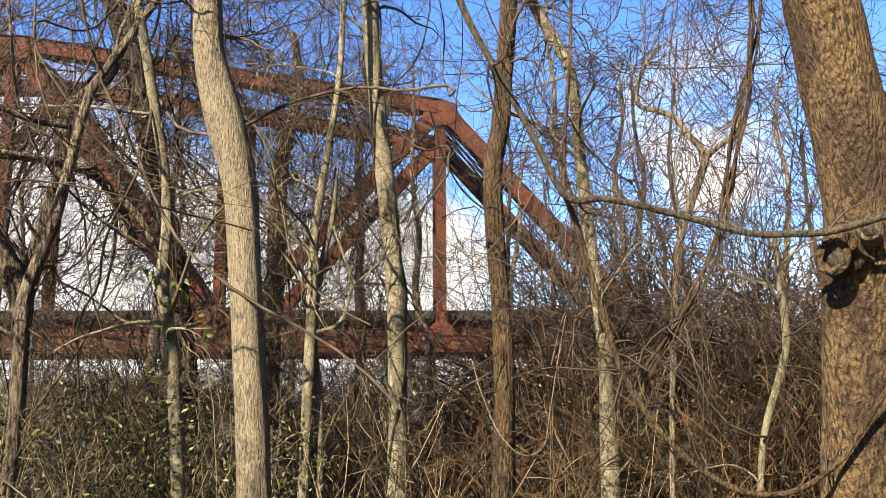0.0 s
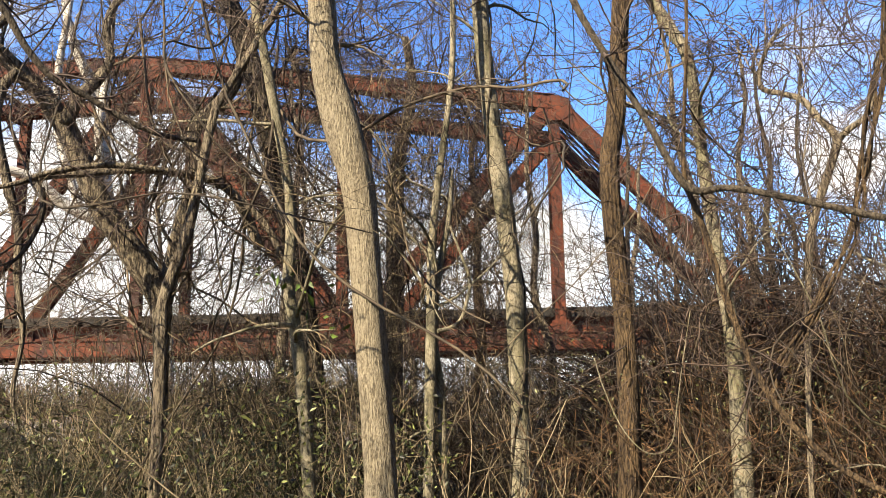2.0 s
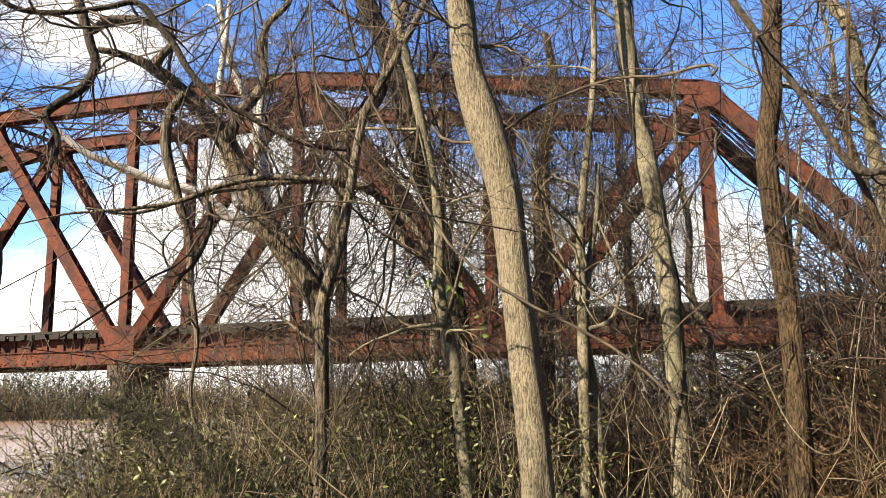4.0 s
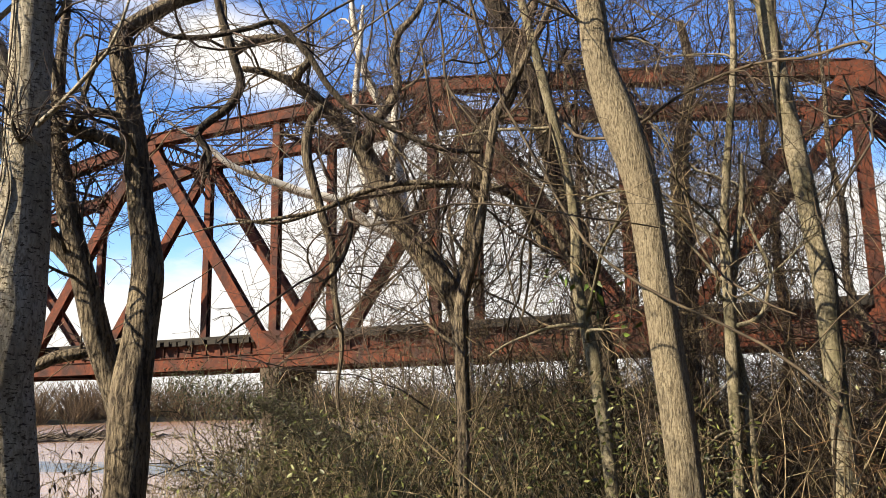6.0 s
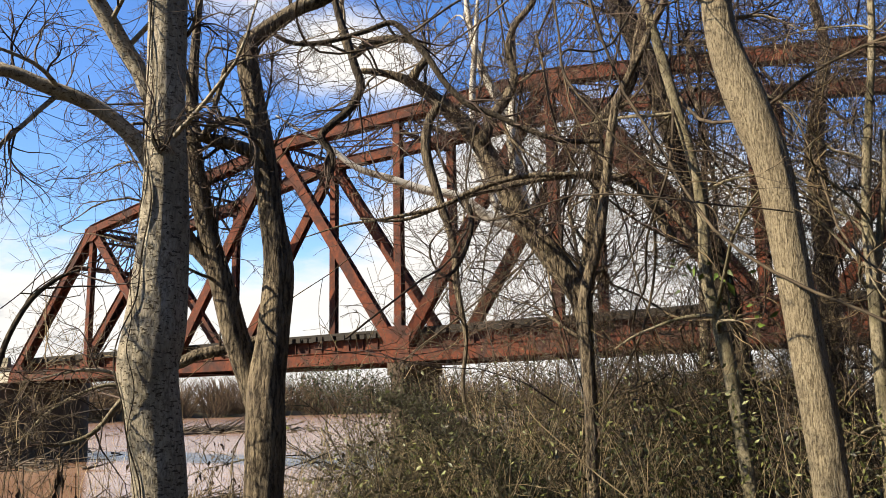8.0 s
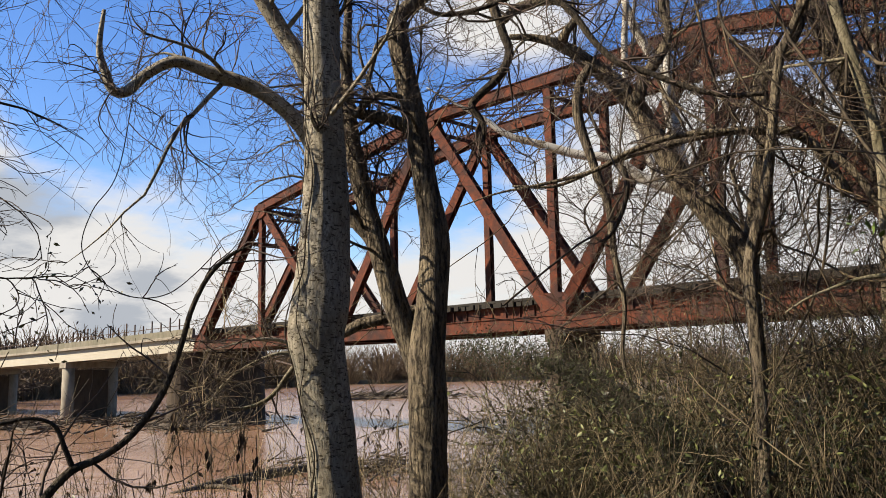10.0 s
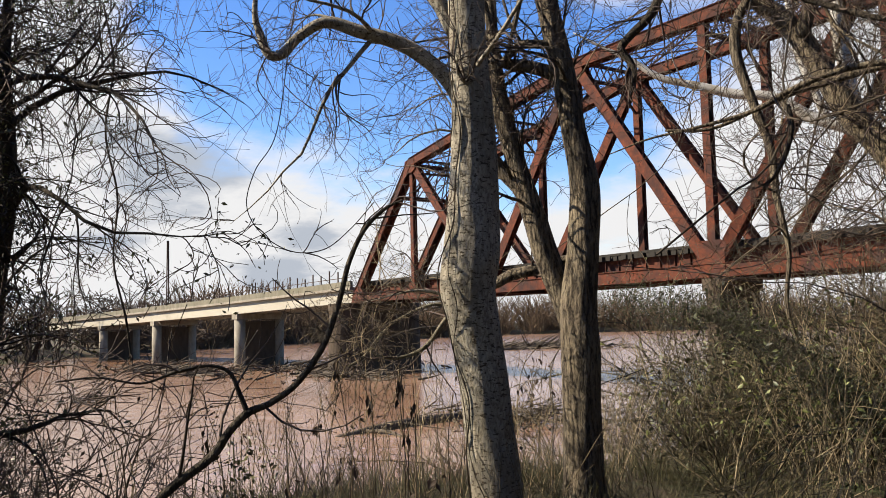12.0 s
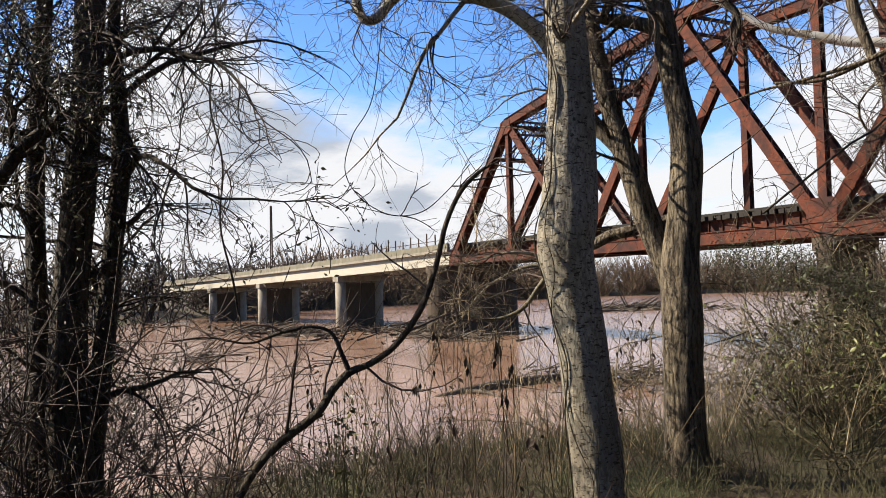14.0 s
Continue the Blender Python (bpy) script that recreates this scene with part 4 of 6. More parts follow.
tree("crooked grey tree hung with vines", BARK_GREY,
     [(-4.05, 8.04, 0.49, 0.050), (-4.04, 8.04, 1.5, 0.055), (-4.05, 8.04, 2.25, 0.059), (-4.04, 8.04, 2.66, 0.060), (-3.88, 8.12, 3.27, 0.055), (-3.78, 8.17, 3.9, 0.047), (-3.66, 8.22, 4.68, 0.044), (-3.49, 8.29, 5.08, 0.039), (-3.32, 8.36, 5.43, 0.040), (-2.94, 8.51, 6.27, 0.031), (-2.69, 8.59, 7.28, 0.022)],
     [[(-3.35, 8.89, 3.3, 0.059), (-3.51, 8.83, 3.67, 0.059), (-3.68, 8.76, 3.95, 0.053), (-3.97, 8.63, 4.08, 0.046), (-4.5, 8.36, 4.12, 0.04), (-5.02, 8.07, 4.03, 0.04), (-5.3, 7.89, 3.96, 0.033), (-5.57, 7.7, 3.85, 0.026), (-5.98, 7.38, 3.66, 0.02), (-6.36, 7.05, 3.68, 0.013)]], 9, TWIG, 0.35, seed=19, dense=7, fine_per=4, thick=0.75)
tree("tree bent over in a long arching sweep", BARK_GREY,
     [(-4.58, 9.11, 0.64, 0.078), (-4.57, 9.12, 1.5, 0.076), (-4.59, 9.11, 2.3, 0.086), (-4.6, 9.1, 2.64, 0.105), (-4.67, 9.07, 2.89, 0.129), (-4.82, 8.99, 3.15, 0.139), (-5.03, 8.87, 3.5, 0.137), (-5.21, 8.77, 3.78, 0.131), (-5.34, 8.69, 4.11, 0.125), (-5.48, 8.6, 4.45, 0.114), (-5.63, 8.51, 4.79, 0.109), (-5.86, 8.35, 5.14, 0.099), (-6.05, 8.21, 5.35, 0.089), (-6.21, 8.09, 5.53, 0.075), (-6.4, 7.94, 5.67, 0.058), (-6.62, 7.76, 5.75, 0.042), (-6.81, 7.59, 5.77, 0.033)],
     [[(-6.33, 7.98, 5.62, 0.058), (-6.10, 7.83, 5.66, 0.054), (-5.98, 7.89, 5.85, 0.05), (-6.06, 7.83, 6.02, 0.047), (-6.27, 7.66, 6.08, 0.05), (-6.53, 7.44, 6.02, 0.052), (-6.68, 7.31, 5.87, 0.052), (-6.77, 7.23, 6.08, 0.046), (-6.8, 7.19, 6.37, 0.034), (-6.74, 7.22, 6.9, 0.02)],
      [(-5.56, 8.46, 4.74, 0.086), (-5.45, 8.5, 5.06, 0.076), (-5.28, 8.61, 5.33, 0.068), (-5.18, 8.67, 5.6, 0.056), (-5.24, 8.64, 5.94, 0.05), (-5.17, 8.68, 6.29, 0.043), (-4.95, 8.8, 6.6, 0.036), (-4.85, 8.86, 7.0, 0.028)],
      [(-4.64, 9.14, 2.6, 0.112), (-4.61, 9.28, 3.09, 0.105), (-4.56, 9.35, 3.51, 0.108), (-4.5, 9.37, 3.85, 0.098), (-4.41, 9.42, 4.33, 0.086), (-4.43, 9.41, 4.93, 0.085), (-4.26, 9.49, 5.19, 0.086), (-4.02, 9.59, 5.56, 0.08), (-3.91, 9.64, 6.06, 0.072), (-3.78, 9.69, 6.53, 0.066), (-3.66, 9.74, 7.0, 0.06), (-3.5, 9.8, 8.2, 0.035)]],
     9, TWIG, 0.5, seed=20, dense=7, fine_per=5, reach=1.5, thick=0.6)
tree("smooth pale trunk with dark specks and ivy stems", BARK_SMOOTH,
     [(-4.12, 3.0, 0.33, 0.1309), (-4.13, 2.99, 0.6, 0.1374), (-4.15, 2.96, 0.94, 0.1332), (-4.17, 2.94, 1.27, 0.1372), (-4.19, 2.91, 1.54, 0.1424), (-4.21, 2.88, 1.81, 0.1586), (-4.2, 2.9, 2.02, 0.1619), (-4.19, 2.91, 2.3, 0.1434), (-4.18, 2.92, 2.64, 0.1277), (-4.18, 2.92, 2.99, 0.1153), (-4.19, 2.91, 3.34, 0.1092), (-4.2, 2.9, 3.94, 0.104), (-4.21, 2.89, 4.94, 0.0952), (-4.23, 2.87, 5.94, 0.0865)],
     [[(-4.48, 3.09, 2.95, 0.0493), (-4.54, 2.99, 3.20, 0.0536), (-4.64, 2.84, 3.38, 0.0501), (-4.73, 2.69, 3.48, 0.0467), (-4.84, 2.48, 3.55, 0.0433), (-4.94, 2.29, 3.61, 0.0391), (-5.01, 2.13, 3.51, 0.0348), (-5.05, 2.02, 3.38, 0.0348), (-5.08, 1.94, 3.38, 0.0306), (-5.10, 1.90, 3.49, 0.0272), (-5.11, 1.86, 3.64, 0.0195), (-5.11, 1.88, 3.90, 0.0119)],
      [(-4.45, 2.98, 3.52, 0.0536), (-4.50, 2.91, 3.70, 0.0544), (-4.54, 2.84, 3.82, 0.0544), (-4.59, 2.76, 3.97, 0.0553), (-4.63, 2.69, 4.10, 0.0519), (-4.73, 2.52, 4.40, 0.0408), (-4.81, 2.35, 4.77, 0.0255)]], 6, TWIG, 0.4, seed=21, reach=1.0, dense=7, fine_per=5, thick=0.5, up=-0.01, droop=-0.05)
tree("forked grey tree with two leaning stems", BARK_GREY,
     [(-5.38, 4.79, 0.75, 0.1470), (-5.37, 4.79, 1.28, 0.1461), (-5.37, 4.8, 1.73, 0.1373), (-5.33, 4.84, 2.2, 0.1206), (-5.31, 4.86, 2.72, 0.1170), (-5.36, 4.81, 3.21, 0.1012), (-5.41, 4.75, 3.76, 0.0986), (-5.47, 4.69, 4.22, 0.0915), (-5.51, 4.64, 4.68, 0.0836), (-5.46, 4.69, 4.82, 0.0660), (-5.34, 4.83, 4.98, 0.0616), (-5.21, 4.97, 5.13, 0.0572), (-5.03, 5.15, 5.26, 0.0528), (-4.77, 5.39, 5.59, 0.0387), (-4.61, 5.53, 6.05, 0.0255)],
     [[(-5.45, 4.86, 1.41, 0.1082), (-5.53, 4.77, 1.78, 0.1126), (-5.62, 4.66, 2.16, 0.1091), (-5.68, 4.58, 2.54, 0.1003), (-5.76, 4.49, 2.97, 0.0880), (-5.81, 4.41, 3.36, 0.0889), (-5.85, 4.37, 3.65, 0.0766), (-5.87, 4.34, 4.1, 0.0554), (-5.87, 4.34, 4.57, 0.0422), (-5.85, 4.36, 5.16, 0.0334), (-5.84, 4.38, 5.82, 0.0246)],
      [(-5.44, 4.72, 3.73, 0.0713), (-5.53, 4.61, 3.79, 0.0625), (-5.62, 4.5, 3.83, 0.0581), (-5.71, 4.3, 3.87, 0.0457), (-5.75, 4.26, 4.06, 0.0367), (-5.77, 4.23, 4.25, 0.0322), (-5.8, 4.18, 4.49, 0.023)],
      [(-5.45, 4.66, 4.0, 0.04), (-5.55, 4.43, 3.99, 0.036), (-5.62, 4.34, 3.91, 0.032), (-5.68, 4.26, 3.8, 0.022)],
      [(-5.5, 4.62, 4.6, 0.03), (-5.38, 4.32, 4.4, 0.0227), (-5.41, 4.28, 4.24, 0.0226), (-5.44, 4.25, 4.07, 0.02), (-5.47, 4.2, 3.87, 0.012)],
      [(-5.66, 4.6, 2.3, 0.06), (-5.7, 4.54, 2.57, 0.0629), (-5.75, 4.49, 2.75, 0.0582), (-5.82, 4.41, 2.88, 0.0585), (-5.87, 4.34, 2.99, 0.05), (-5.95, 4.22, 3.2, 0.038)]], 9, TWIG, 0.45, seed=22, reach=1.3, dense=8, fine_per=5, thick=0.5, droop=-0.03)
# The next three trunks have their backlit shade put into dark bark.
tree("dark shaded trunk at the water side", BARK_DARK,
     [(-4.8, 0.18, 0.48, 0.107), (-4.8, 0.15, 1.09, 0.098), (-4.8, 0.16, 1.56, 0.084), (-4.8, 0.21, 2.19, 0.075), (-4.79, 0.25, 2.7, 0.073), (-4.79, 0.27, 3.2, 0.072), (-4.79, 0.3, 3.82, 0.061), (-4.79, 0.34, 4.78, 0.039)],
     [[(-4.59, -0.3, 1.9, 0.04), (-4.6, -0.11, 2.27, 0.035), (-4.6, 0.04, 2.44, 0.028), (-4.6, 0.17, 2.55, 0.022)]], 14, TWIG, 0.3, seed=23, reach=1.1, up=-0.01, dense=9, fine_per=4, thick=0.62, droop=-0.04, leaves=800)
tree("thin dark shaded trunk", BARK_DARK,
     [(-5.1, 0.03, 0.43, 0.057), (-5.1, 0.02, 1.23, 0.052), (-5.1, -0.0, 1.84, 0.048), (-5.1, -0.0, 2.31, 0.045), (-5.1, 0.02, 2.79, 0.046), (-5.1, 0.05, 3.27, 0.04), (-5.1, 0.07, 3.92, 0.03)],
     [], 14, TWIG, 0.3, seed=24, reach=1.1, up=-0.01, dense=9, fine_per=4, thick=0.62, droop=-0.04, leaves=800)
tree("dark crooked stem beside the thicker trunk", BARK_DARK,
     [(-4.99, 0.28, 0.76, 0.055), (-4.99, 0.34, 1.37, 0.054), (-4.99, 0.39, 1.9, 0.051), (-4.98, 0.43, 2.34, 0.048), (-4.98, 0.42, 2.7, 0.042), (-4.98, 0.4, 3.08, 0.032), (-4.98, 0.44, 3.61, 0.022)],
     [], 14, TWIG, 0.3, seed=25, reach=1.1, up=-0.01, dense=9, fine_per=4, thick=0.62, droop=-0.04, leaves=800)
tree("bleached white tree by the bridge", WHITE_BARK,
     [(-11.52, 23.31, 2.83, 0.158), (-11.71, 23.22, 4.58, 0.159), (-12.38, 22.86, 5.85, 0.16), (-13.06, 22.48, 6.96, 0.161), (-13.3, 22.34, 8.44, 0.163), (-13.53, 22.2, 10.43, 0.165), (-14.24, 21.75, 12.28, 0.12), (-14.56, 21.54, 14.07, 0.09), (-14.67, 21.47, 16.1, 0.06)],
     [[(-12.35, 21.74, 6.22, 0.1456), (-12.79, 21.48, 6.58, 0.1536), (-13.59, 20.99, 7.03, 0.1608), (-14.37, 20.46, 7.72, 0.1456), (-15.2, 19.85, 7.95, 0.1384), (-16.0, 19.21, 8.31, 0.1168), (-16.77, 18.54, 8.66, 0.1024), (-17.39, 17.96, 9.28, 0.0800), (-17.98, 17.37, 9.77, 0.0504), (-18.55, 16.76, 10.28, 0.0176)],
      [(-13.51, 21.63, 6.91, 0.1188), (-13.87, 21.4, 8.17, 0.1202), (-14.2, 21.18, 9.64, 0.1042), (-14.23, 21.16, 11.28, 0.1052), (-14.11, 21.24, 12.92, 0.0884), (-14.02, 21.3, 14.41, 0.0534)],
      [(-13.36, 22.07, 7.47, 0.1544), (-13.33, 22.09, 8.71, 0.1382), (-13.39, 22.05, 9.79, 0.1565), (-13.31, 22.1, 10.87, 0.1398), (-13.26, 22.13, 12.15, 0.1055), (-13.23, 22.15, 13.63, 0.0709)]], 12, TWIG_GREY, 0.4, seed=26)
tree("trunk smothered in vines before the bridge", BARK_GREY,
     [(-2.8, 13.72, 2.24, 0.133), (-2.79, 13.72, 3.35, 0.133), (-2.78, 13.72, 4.49, 0.135), (-2.77, 13.72, 5.47, 0.128), (-2.6, 13.76, 6.29, 0.1), (-2.48, 13.78, 7.01, 0.081), (-2.6, 13.76, 7.94, 0.062)],
     [], 9, TWIG, 0.3, seed=27, dense=7, fine_per=4, thick=0.75)
tree("thin crooked sapling with bare limbs", BARK_GREY,
     [(2.03, 7.74, 0.6, 0.024), (2.08, 7.72, 1.64, 0.026), (2.16, 7.7, 2.67, 0.032), (2.23, 7.68, 3.1, 0.036), (2.33, 7.65, 3.41, 0.038), (2.43, 7.62, 3.68, 0.038), (2.47, 7.61, 3.87, 0.038), (2.36, 7.64, 4.05, 0.032), (2.23, 7.68, 4.26, 0.031), (2.09, 7.72, 4.34, 0.028), (1.91, 7.77, 4.43, 0.026), (1.91, 7.77, 4.63, 0.022), (2.01, 7.74, 4.86, 0.018), (2.14, 7.71, 5.02, 0.012)],
     [[(2.47, 7.61, 3.84, 0.032), (2.59, 7.57, 3.94, 0.028), (2.71, 7.53, 4.03, 0.024), (2.79, 7.5, 4.24, 0.018), (2.84, 7.48, 4.6, 0.01)]], 10, TWIG, 0.4, seed=28, thick=0.7, reach=1.4)
tree("short crooked sapling in the thicket", BARK_PALE,
     [(2.91, 7.99, 0.71, 0.029), (2.99, 7.96, 1.32, 0.034), (3.2, 7.87, 2.05, 0.04), (3.2, 7.88, 2.69, 0.035), (3.18, 7.88, 3.13, 0.029)],
     [], 6, TWIG, 0.4, seed=31, dense=7, fine_per=4, thick=0.75)
tree("stubby snapped tree with a bent top", BARK_GREY,
     [(-5.64, 8.25, 1.08, 0.0203), (-5.75, 8.18, 1.69, 0.0237), (-5.71, 8.21, 2.31, 0.0271), (-5.79, 8.16, 2.94, 0.0409), (-5.81, 8.14, 3.45, 0.0481), (-5.94, 8.04, 4.03, 0.0556), (-6.06, 7.95, 4.61, 0.0635), (-6.03, 7.98, 5.02, 0.058), (-5.92, 8.06, 5.25, 0.05)],
     [], 5, TWIG, 0.3, seed=30, dense=7, fine_per=4, thick=0.75)


# ---- vines and leaning stems ----
def vine(label, rows, mat, seed=3, limbs=5, reach=0.5, name="vine", category="vine"):
    rng = np.random.default_rng(seed)
    t = thing(name, label, category, "vines and runners", at=rows[0][:3])
    inv = Matrix.Translation([-v for v in rows[0][:3]])
    ob = put("stem", trunk_mesh("stem", rows, 8, 8, 0.05, seed), mat, t)
    ob.matrix_parent_inverse = inv
    line = curve_points(rows, 4)
    h = Heap()
    p1, r1 = shoots(rng, line[None, :, :3], line[None, :, 3], limbs, reach, (0.5, 1.2), 0.1, 1, 6, 0.25, 0.0, 0.4, 0.002, 0.004)
    h.lines(p1, r1, 4)
    p2, r2 = shoots(rng, p1, r1, 4, reach * 0.5, (0.4, 1.2), 0.2, 1, 5, 0.3, 0, 0.6, 0.0015, 0.002)
    h.lines(p2, r2, 3)
    ob = put("side_growth", h.mesh("side_growth"), TWIG, t, kind="stuff")
    ob.matrix_parent_inverse = inv
    return t


def strands(label, rows, mat, count, seed, spread, r):
    """A loose rope of thin vines that wander about one line."""
    rng = np.random.default_rng(seed)
    for j in range(count):
        turn = rng.uniform(0, 6.28, 2)
        line = []
        for i, (x, y, z, _) in enumerate(rows):
            a = i * rng.uniform(0.7, 1.1)
            line.append((x + spread * math.sin(a + turn[0]), y + spread * math.cos(a + turn[1]), z, r * rng.uniform(0.7, 1.25)))
        vine(label, line, mat, seed + j, 5, 0.6)


vine("thick brown vine slung between the trees",
     [(0.03, 5.0, 4.37, 0.023), (0.17, 5.0, 3.99, 0.022), (0.35, 4.99, 3.63, 0.022), (0.55, 4.97, 3.23, 0.021), (0.75, 4.94, 2.82, 0.024), (0.99, 4.9, 2.79, 0.021), (1.32, 4.82, 2.69, 0.021), (1.56, 4.75, 2.6, 0.021), (1.76, 4.68, 2.53, 0.021), (1.95, 4.6, 2.51, 0.021), (2.14, 4.52, 2.51, 0.021), (2.38, 4.4, 2.57, 0.021), (2.55, 4.3, 2.64, 0.021)], BARK_DARK, 5, 9)
vine("hanging vine that curves down to the ground",
     [(0.86, 5.13, 4.44, 0.0115), (0.83, 5.13, 3.8, 0.0108), (0.78, 5.14, 3.23, 0.0130), (0.77, 5.14, 2.91, 0.0158), (0.84, 5.13, 2.67, 0.0209), (0.94, 5.11, 2.24, 0.0230), (1.07, 5.09, 1.79, 0.0202), (1.22, 5.05, 1.49, 0.0180), (1.43, 5.0, 1.25, 0.0180), (1.68, 4.92, 1.09, 0.0180), (1.93, 4.83, 1.09, 0.0151), (2.16, 4.73, 1.25, 0.0151), (2.32, 4.65, 1.5, 0.0151), (2.49, 4.56, 1.8, 0.0130)], BARK_BROWN, 5, 9)
strands("bundle of vines climbing into the branches",
     [(2.24, 5.57, 5.2, 0.03), (2.24, 5.57, 4.54, 0.0365), (2.22, 5.58, 4.24, 0.0362), (2.17, 5.59, 3.91, 0.036), (2.12, 5.61, 3.66, 0.0358), (2.05, 5.64, 3.38, 0.0357), (2.0, 5.66, 3.06, 0.0354), (1.96, 5.67, 2.86, 0.0353), (1.87, 5.7, 2.59, 0.0352), (1.76, 5.74, 2.36, 0.0312), (1.58, 5.79, 2.05, 0.0312), (1.42, 5.83, 1.82, 0.0273), (1.3, 5.86, 1.6, 0.0234)], BARK_BROWN, 5, 51, 0.035, 0.010)
vine("dark arching branch over the river bank",
     [(-3.53, 0.71, 0.65, 0.0152), (-3.51, 0.79, 0.83, 0.0178), (-3.48, 0.90, 0.96, 0.0198), (-3.44, 1.06, 1.08, 0.0191), (-3.42, 1.13, 1.18, 0.0178), (-3.40, 1.20, 1.25, 0.0178), (-3.36, 1.29, 1.29, 0.0145), (-3.32, 1.39, 1.37, 0.0145), (-3.28, 1.49, 1.52, 0.0145), (-3.25, 1.55, 1.70, 0.0125), (-3.23, 1.59, 1.87, 0.0112), (-3.20, 1.65, 2.01, 0.0099), (-3.16, 1.73, 2.10, 0.0079), (-3.12, 1.80, 2.14, 0.0046)], BARK_DARK, 4, 9)
vine("thin side runner of the arching branch",
     [(-3.40, 1.20, 1.25, 0.0112), (-3.41, 1.17, 1.33, 0.0099), (-3.42, 1.13, 1.42, 0.0079), (-3.44, 1.05, 1.45, 0.0066), (-3.48, 0.93, 1.43, 0.0066), (-3.51, 0.80, 1.39, 0.0046), (-3.54, 0.64, 1.42, 0.0046), (-3.57, 0.49, 1.41, 0.0033)], BARK_DARK, 5, 3)

vine("thin bare vine hanging in a loose loop",
     [(-4.2, 1.85, 3.9, 0.0028), (-4.25, 1.75, 3.2, 0.0028), (-4.28, 1.68, 2.67, 0.0028), (-4.32, 1.57, 2.45, 0.0028), (-4.34, 1.53, 2.26, 0.0028), (-4.31, 1.6, 2.11, 0.0028), (-4.25, 1.75, 2.01, 0.0028), (-4.18, 1.91, 2.02, 0.0028), (-4.12, 2.04, 2.13, 0.0028), (-4.06, 2.16, 2.28, 0.0028)], BARK_DARK, 31, 6, 0.35)
vine("thin hanging vine with short side shoots",
     [(-5.11, 0.93, 3.53, 0.0062), (-5.11, 0.99, 3.18, 0.006), (-5.11, 0.95, 2.76, 0.006), (-5.11, 1.02, 2.39, 0.006), (-5.1, 1.0, 2.01, 0.0055), (-5.09, 1.07, 1.67, 0.007), (-5.08, 1.1, 1.43, 0.0056)], BARK_DARK, 32, 7, 0.25)
vine("grey dead branches tangled before the pier",
     [(-6.2, 4.22, 1.87, 0.0254), (-6.31, 4.05, 1.63, 0.0228), (-6.41, 3.9, 1.4, 0.0203), (-6.52, 3.7, 1.31, 0.0152), (-6.62, 3.52, 1.34, 0.0127), (-6.71, 3.35, 1.55, 0.0101), (-6.78, 3.22, 1.7, 0.0076)], BARK_PALE, 33, 14, 0.9, "dead_branch", "branch")
vine("grey dead branches tangled before the pier",
     [(-6.06, 4.07, 1.72, 0.0197), (-6.19, 3.87, 1.77, 0.0148), (-6.32, 3.65, 1.68, 0.0123), (-6.42, 3.48, 1.54, 0.0109), (-6.49, 3.34, 1.35, 0.0099), (-6.56, 3.21, 1.25, 0.0074)], BARK_PALE, 34, 14, 0.8, "dead_branch", "branch")
vine("slack pale runner drooping between the trunks",
     [(0.26, 7.60, 1.95, 0.0049), (0.33, 7.59, 1.69, 0.0055), (0.47, 7.59, 1.35, 0.0055), (0.64, 7.57, 1.15, 0.0056), (0.79, 7.56, 1.13, 0.0056), (0.89, 7.55, 1.23, 0.0049), (0.93, 7.54, 1.44, 0.0046), (1.01, 7.53, 1.89, 0.0043), (1.10, 7.52, 2.34, 0.0037)], BARK_PALE, 36, 5, 0.4)
vine("pale bare side branch of the sapling",
     [(-2.81, 8.44, 2.38, 0.0241), (-2.98, 8.39, 2.39, 0.0211), (-3.17, 8.32, 2.36, 0.0181), (-3.36, 8.24, 2.29, 0.0157), (-3.55, 8.16, 2.21, 0.0133), (-3.74, 8.07, 2.08, 0.0108)], BARK_PALE, 37, 5, 0.35, "side_branch", "branch")
vine("pale crooked side branch of the paired stems",
     [(-1.42, 9.39, 2.36, 0.029), (-1.27, 9.41, 2.4, 0.0258), (-1.15, 9.43, 2.49, 0.0258), (-1.09, 9.44, 2.67, 0.0226), (-1.04, 9.44, 2.93, 0.0194), (-1.13, 9.43, 3.22, 0.0163), (-1.26, 9.42, 3.58, 0.0131)], BARK_PALE, 38, 6, 0.5, "side_branch", "branch")
vine("hanging grapevine looping across the crowns",
     [(-6.6, 6.42, 3.40, 0.006), (-6.28, 6.72, 3.54, 0.012), (-5.91, 7.05, 3.62, 0.019), (-5.46, 7.4, 3.74, 0.025), (-5.15, 7.62, 3.92, 0.029), (-4.72, 7.9, 4.06, 0.0322), (-4.25, 8.16, 4.06, 0.0322), (-3.81, 8.37, 4.01, 0.0321), (-3.47, 8.52, 3.79, 0.0383), (-3.17, 8.64, 3.46, 0.0381), (-2.99, 8.7, 3.07, 0.0378)], BARK_GREY, 39, 10, 0.7)

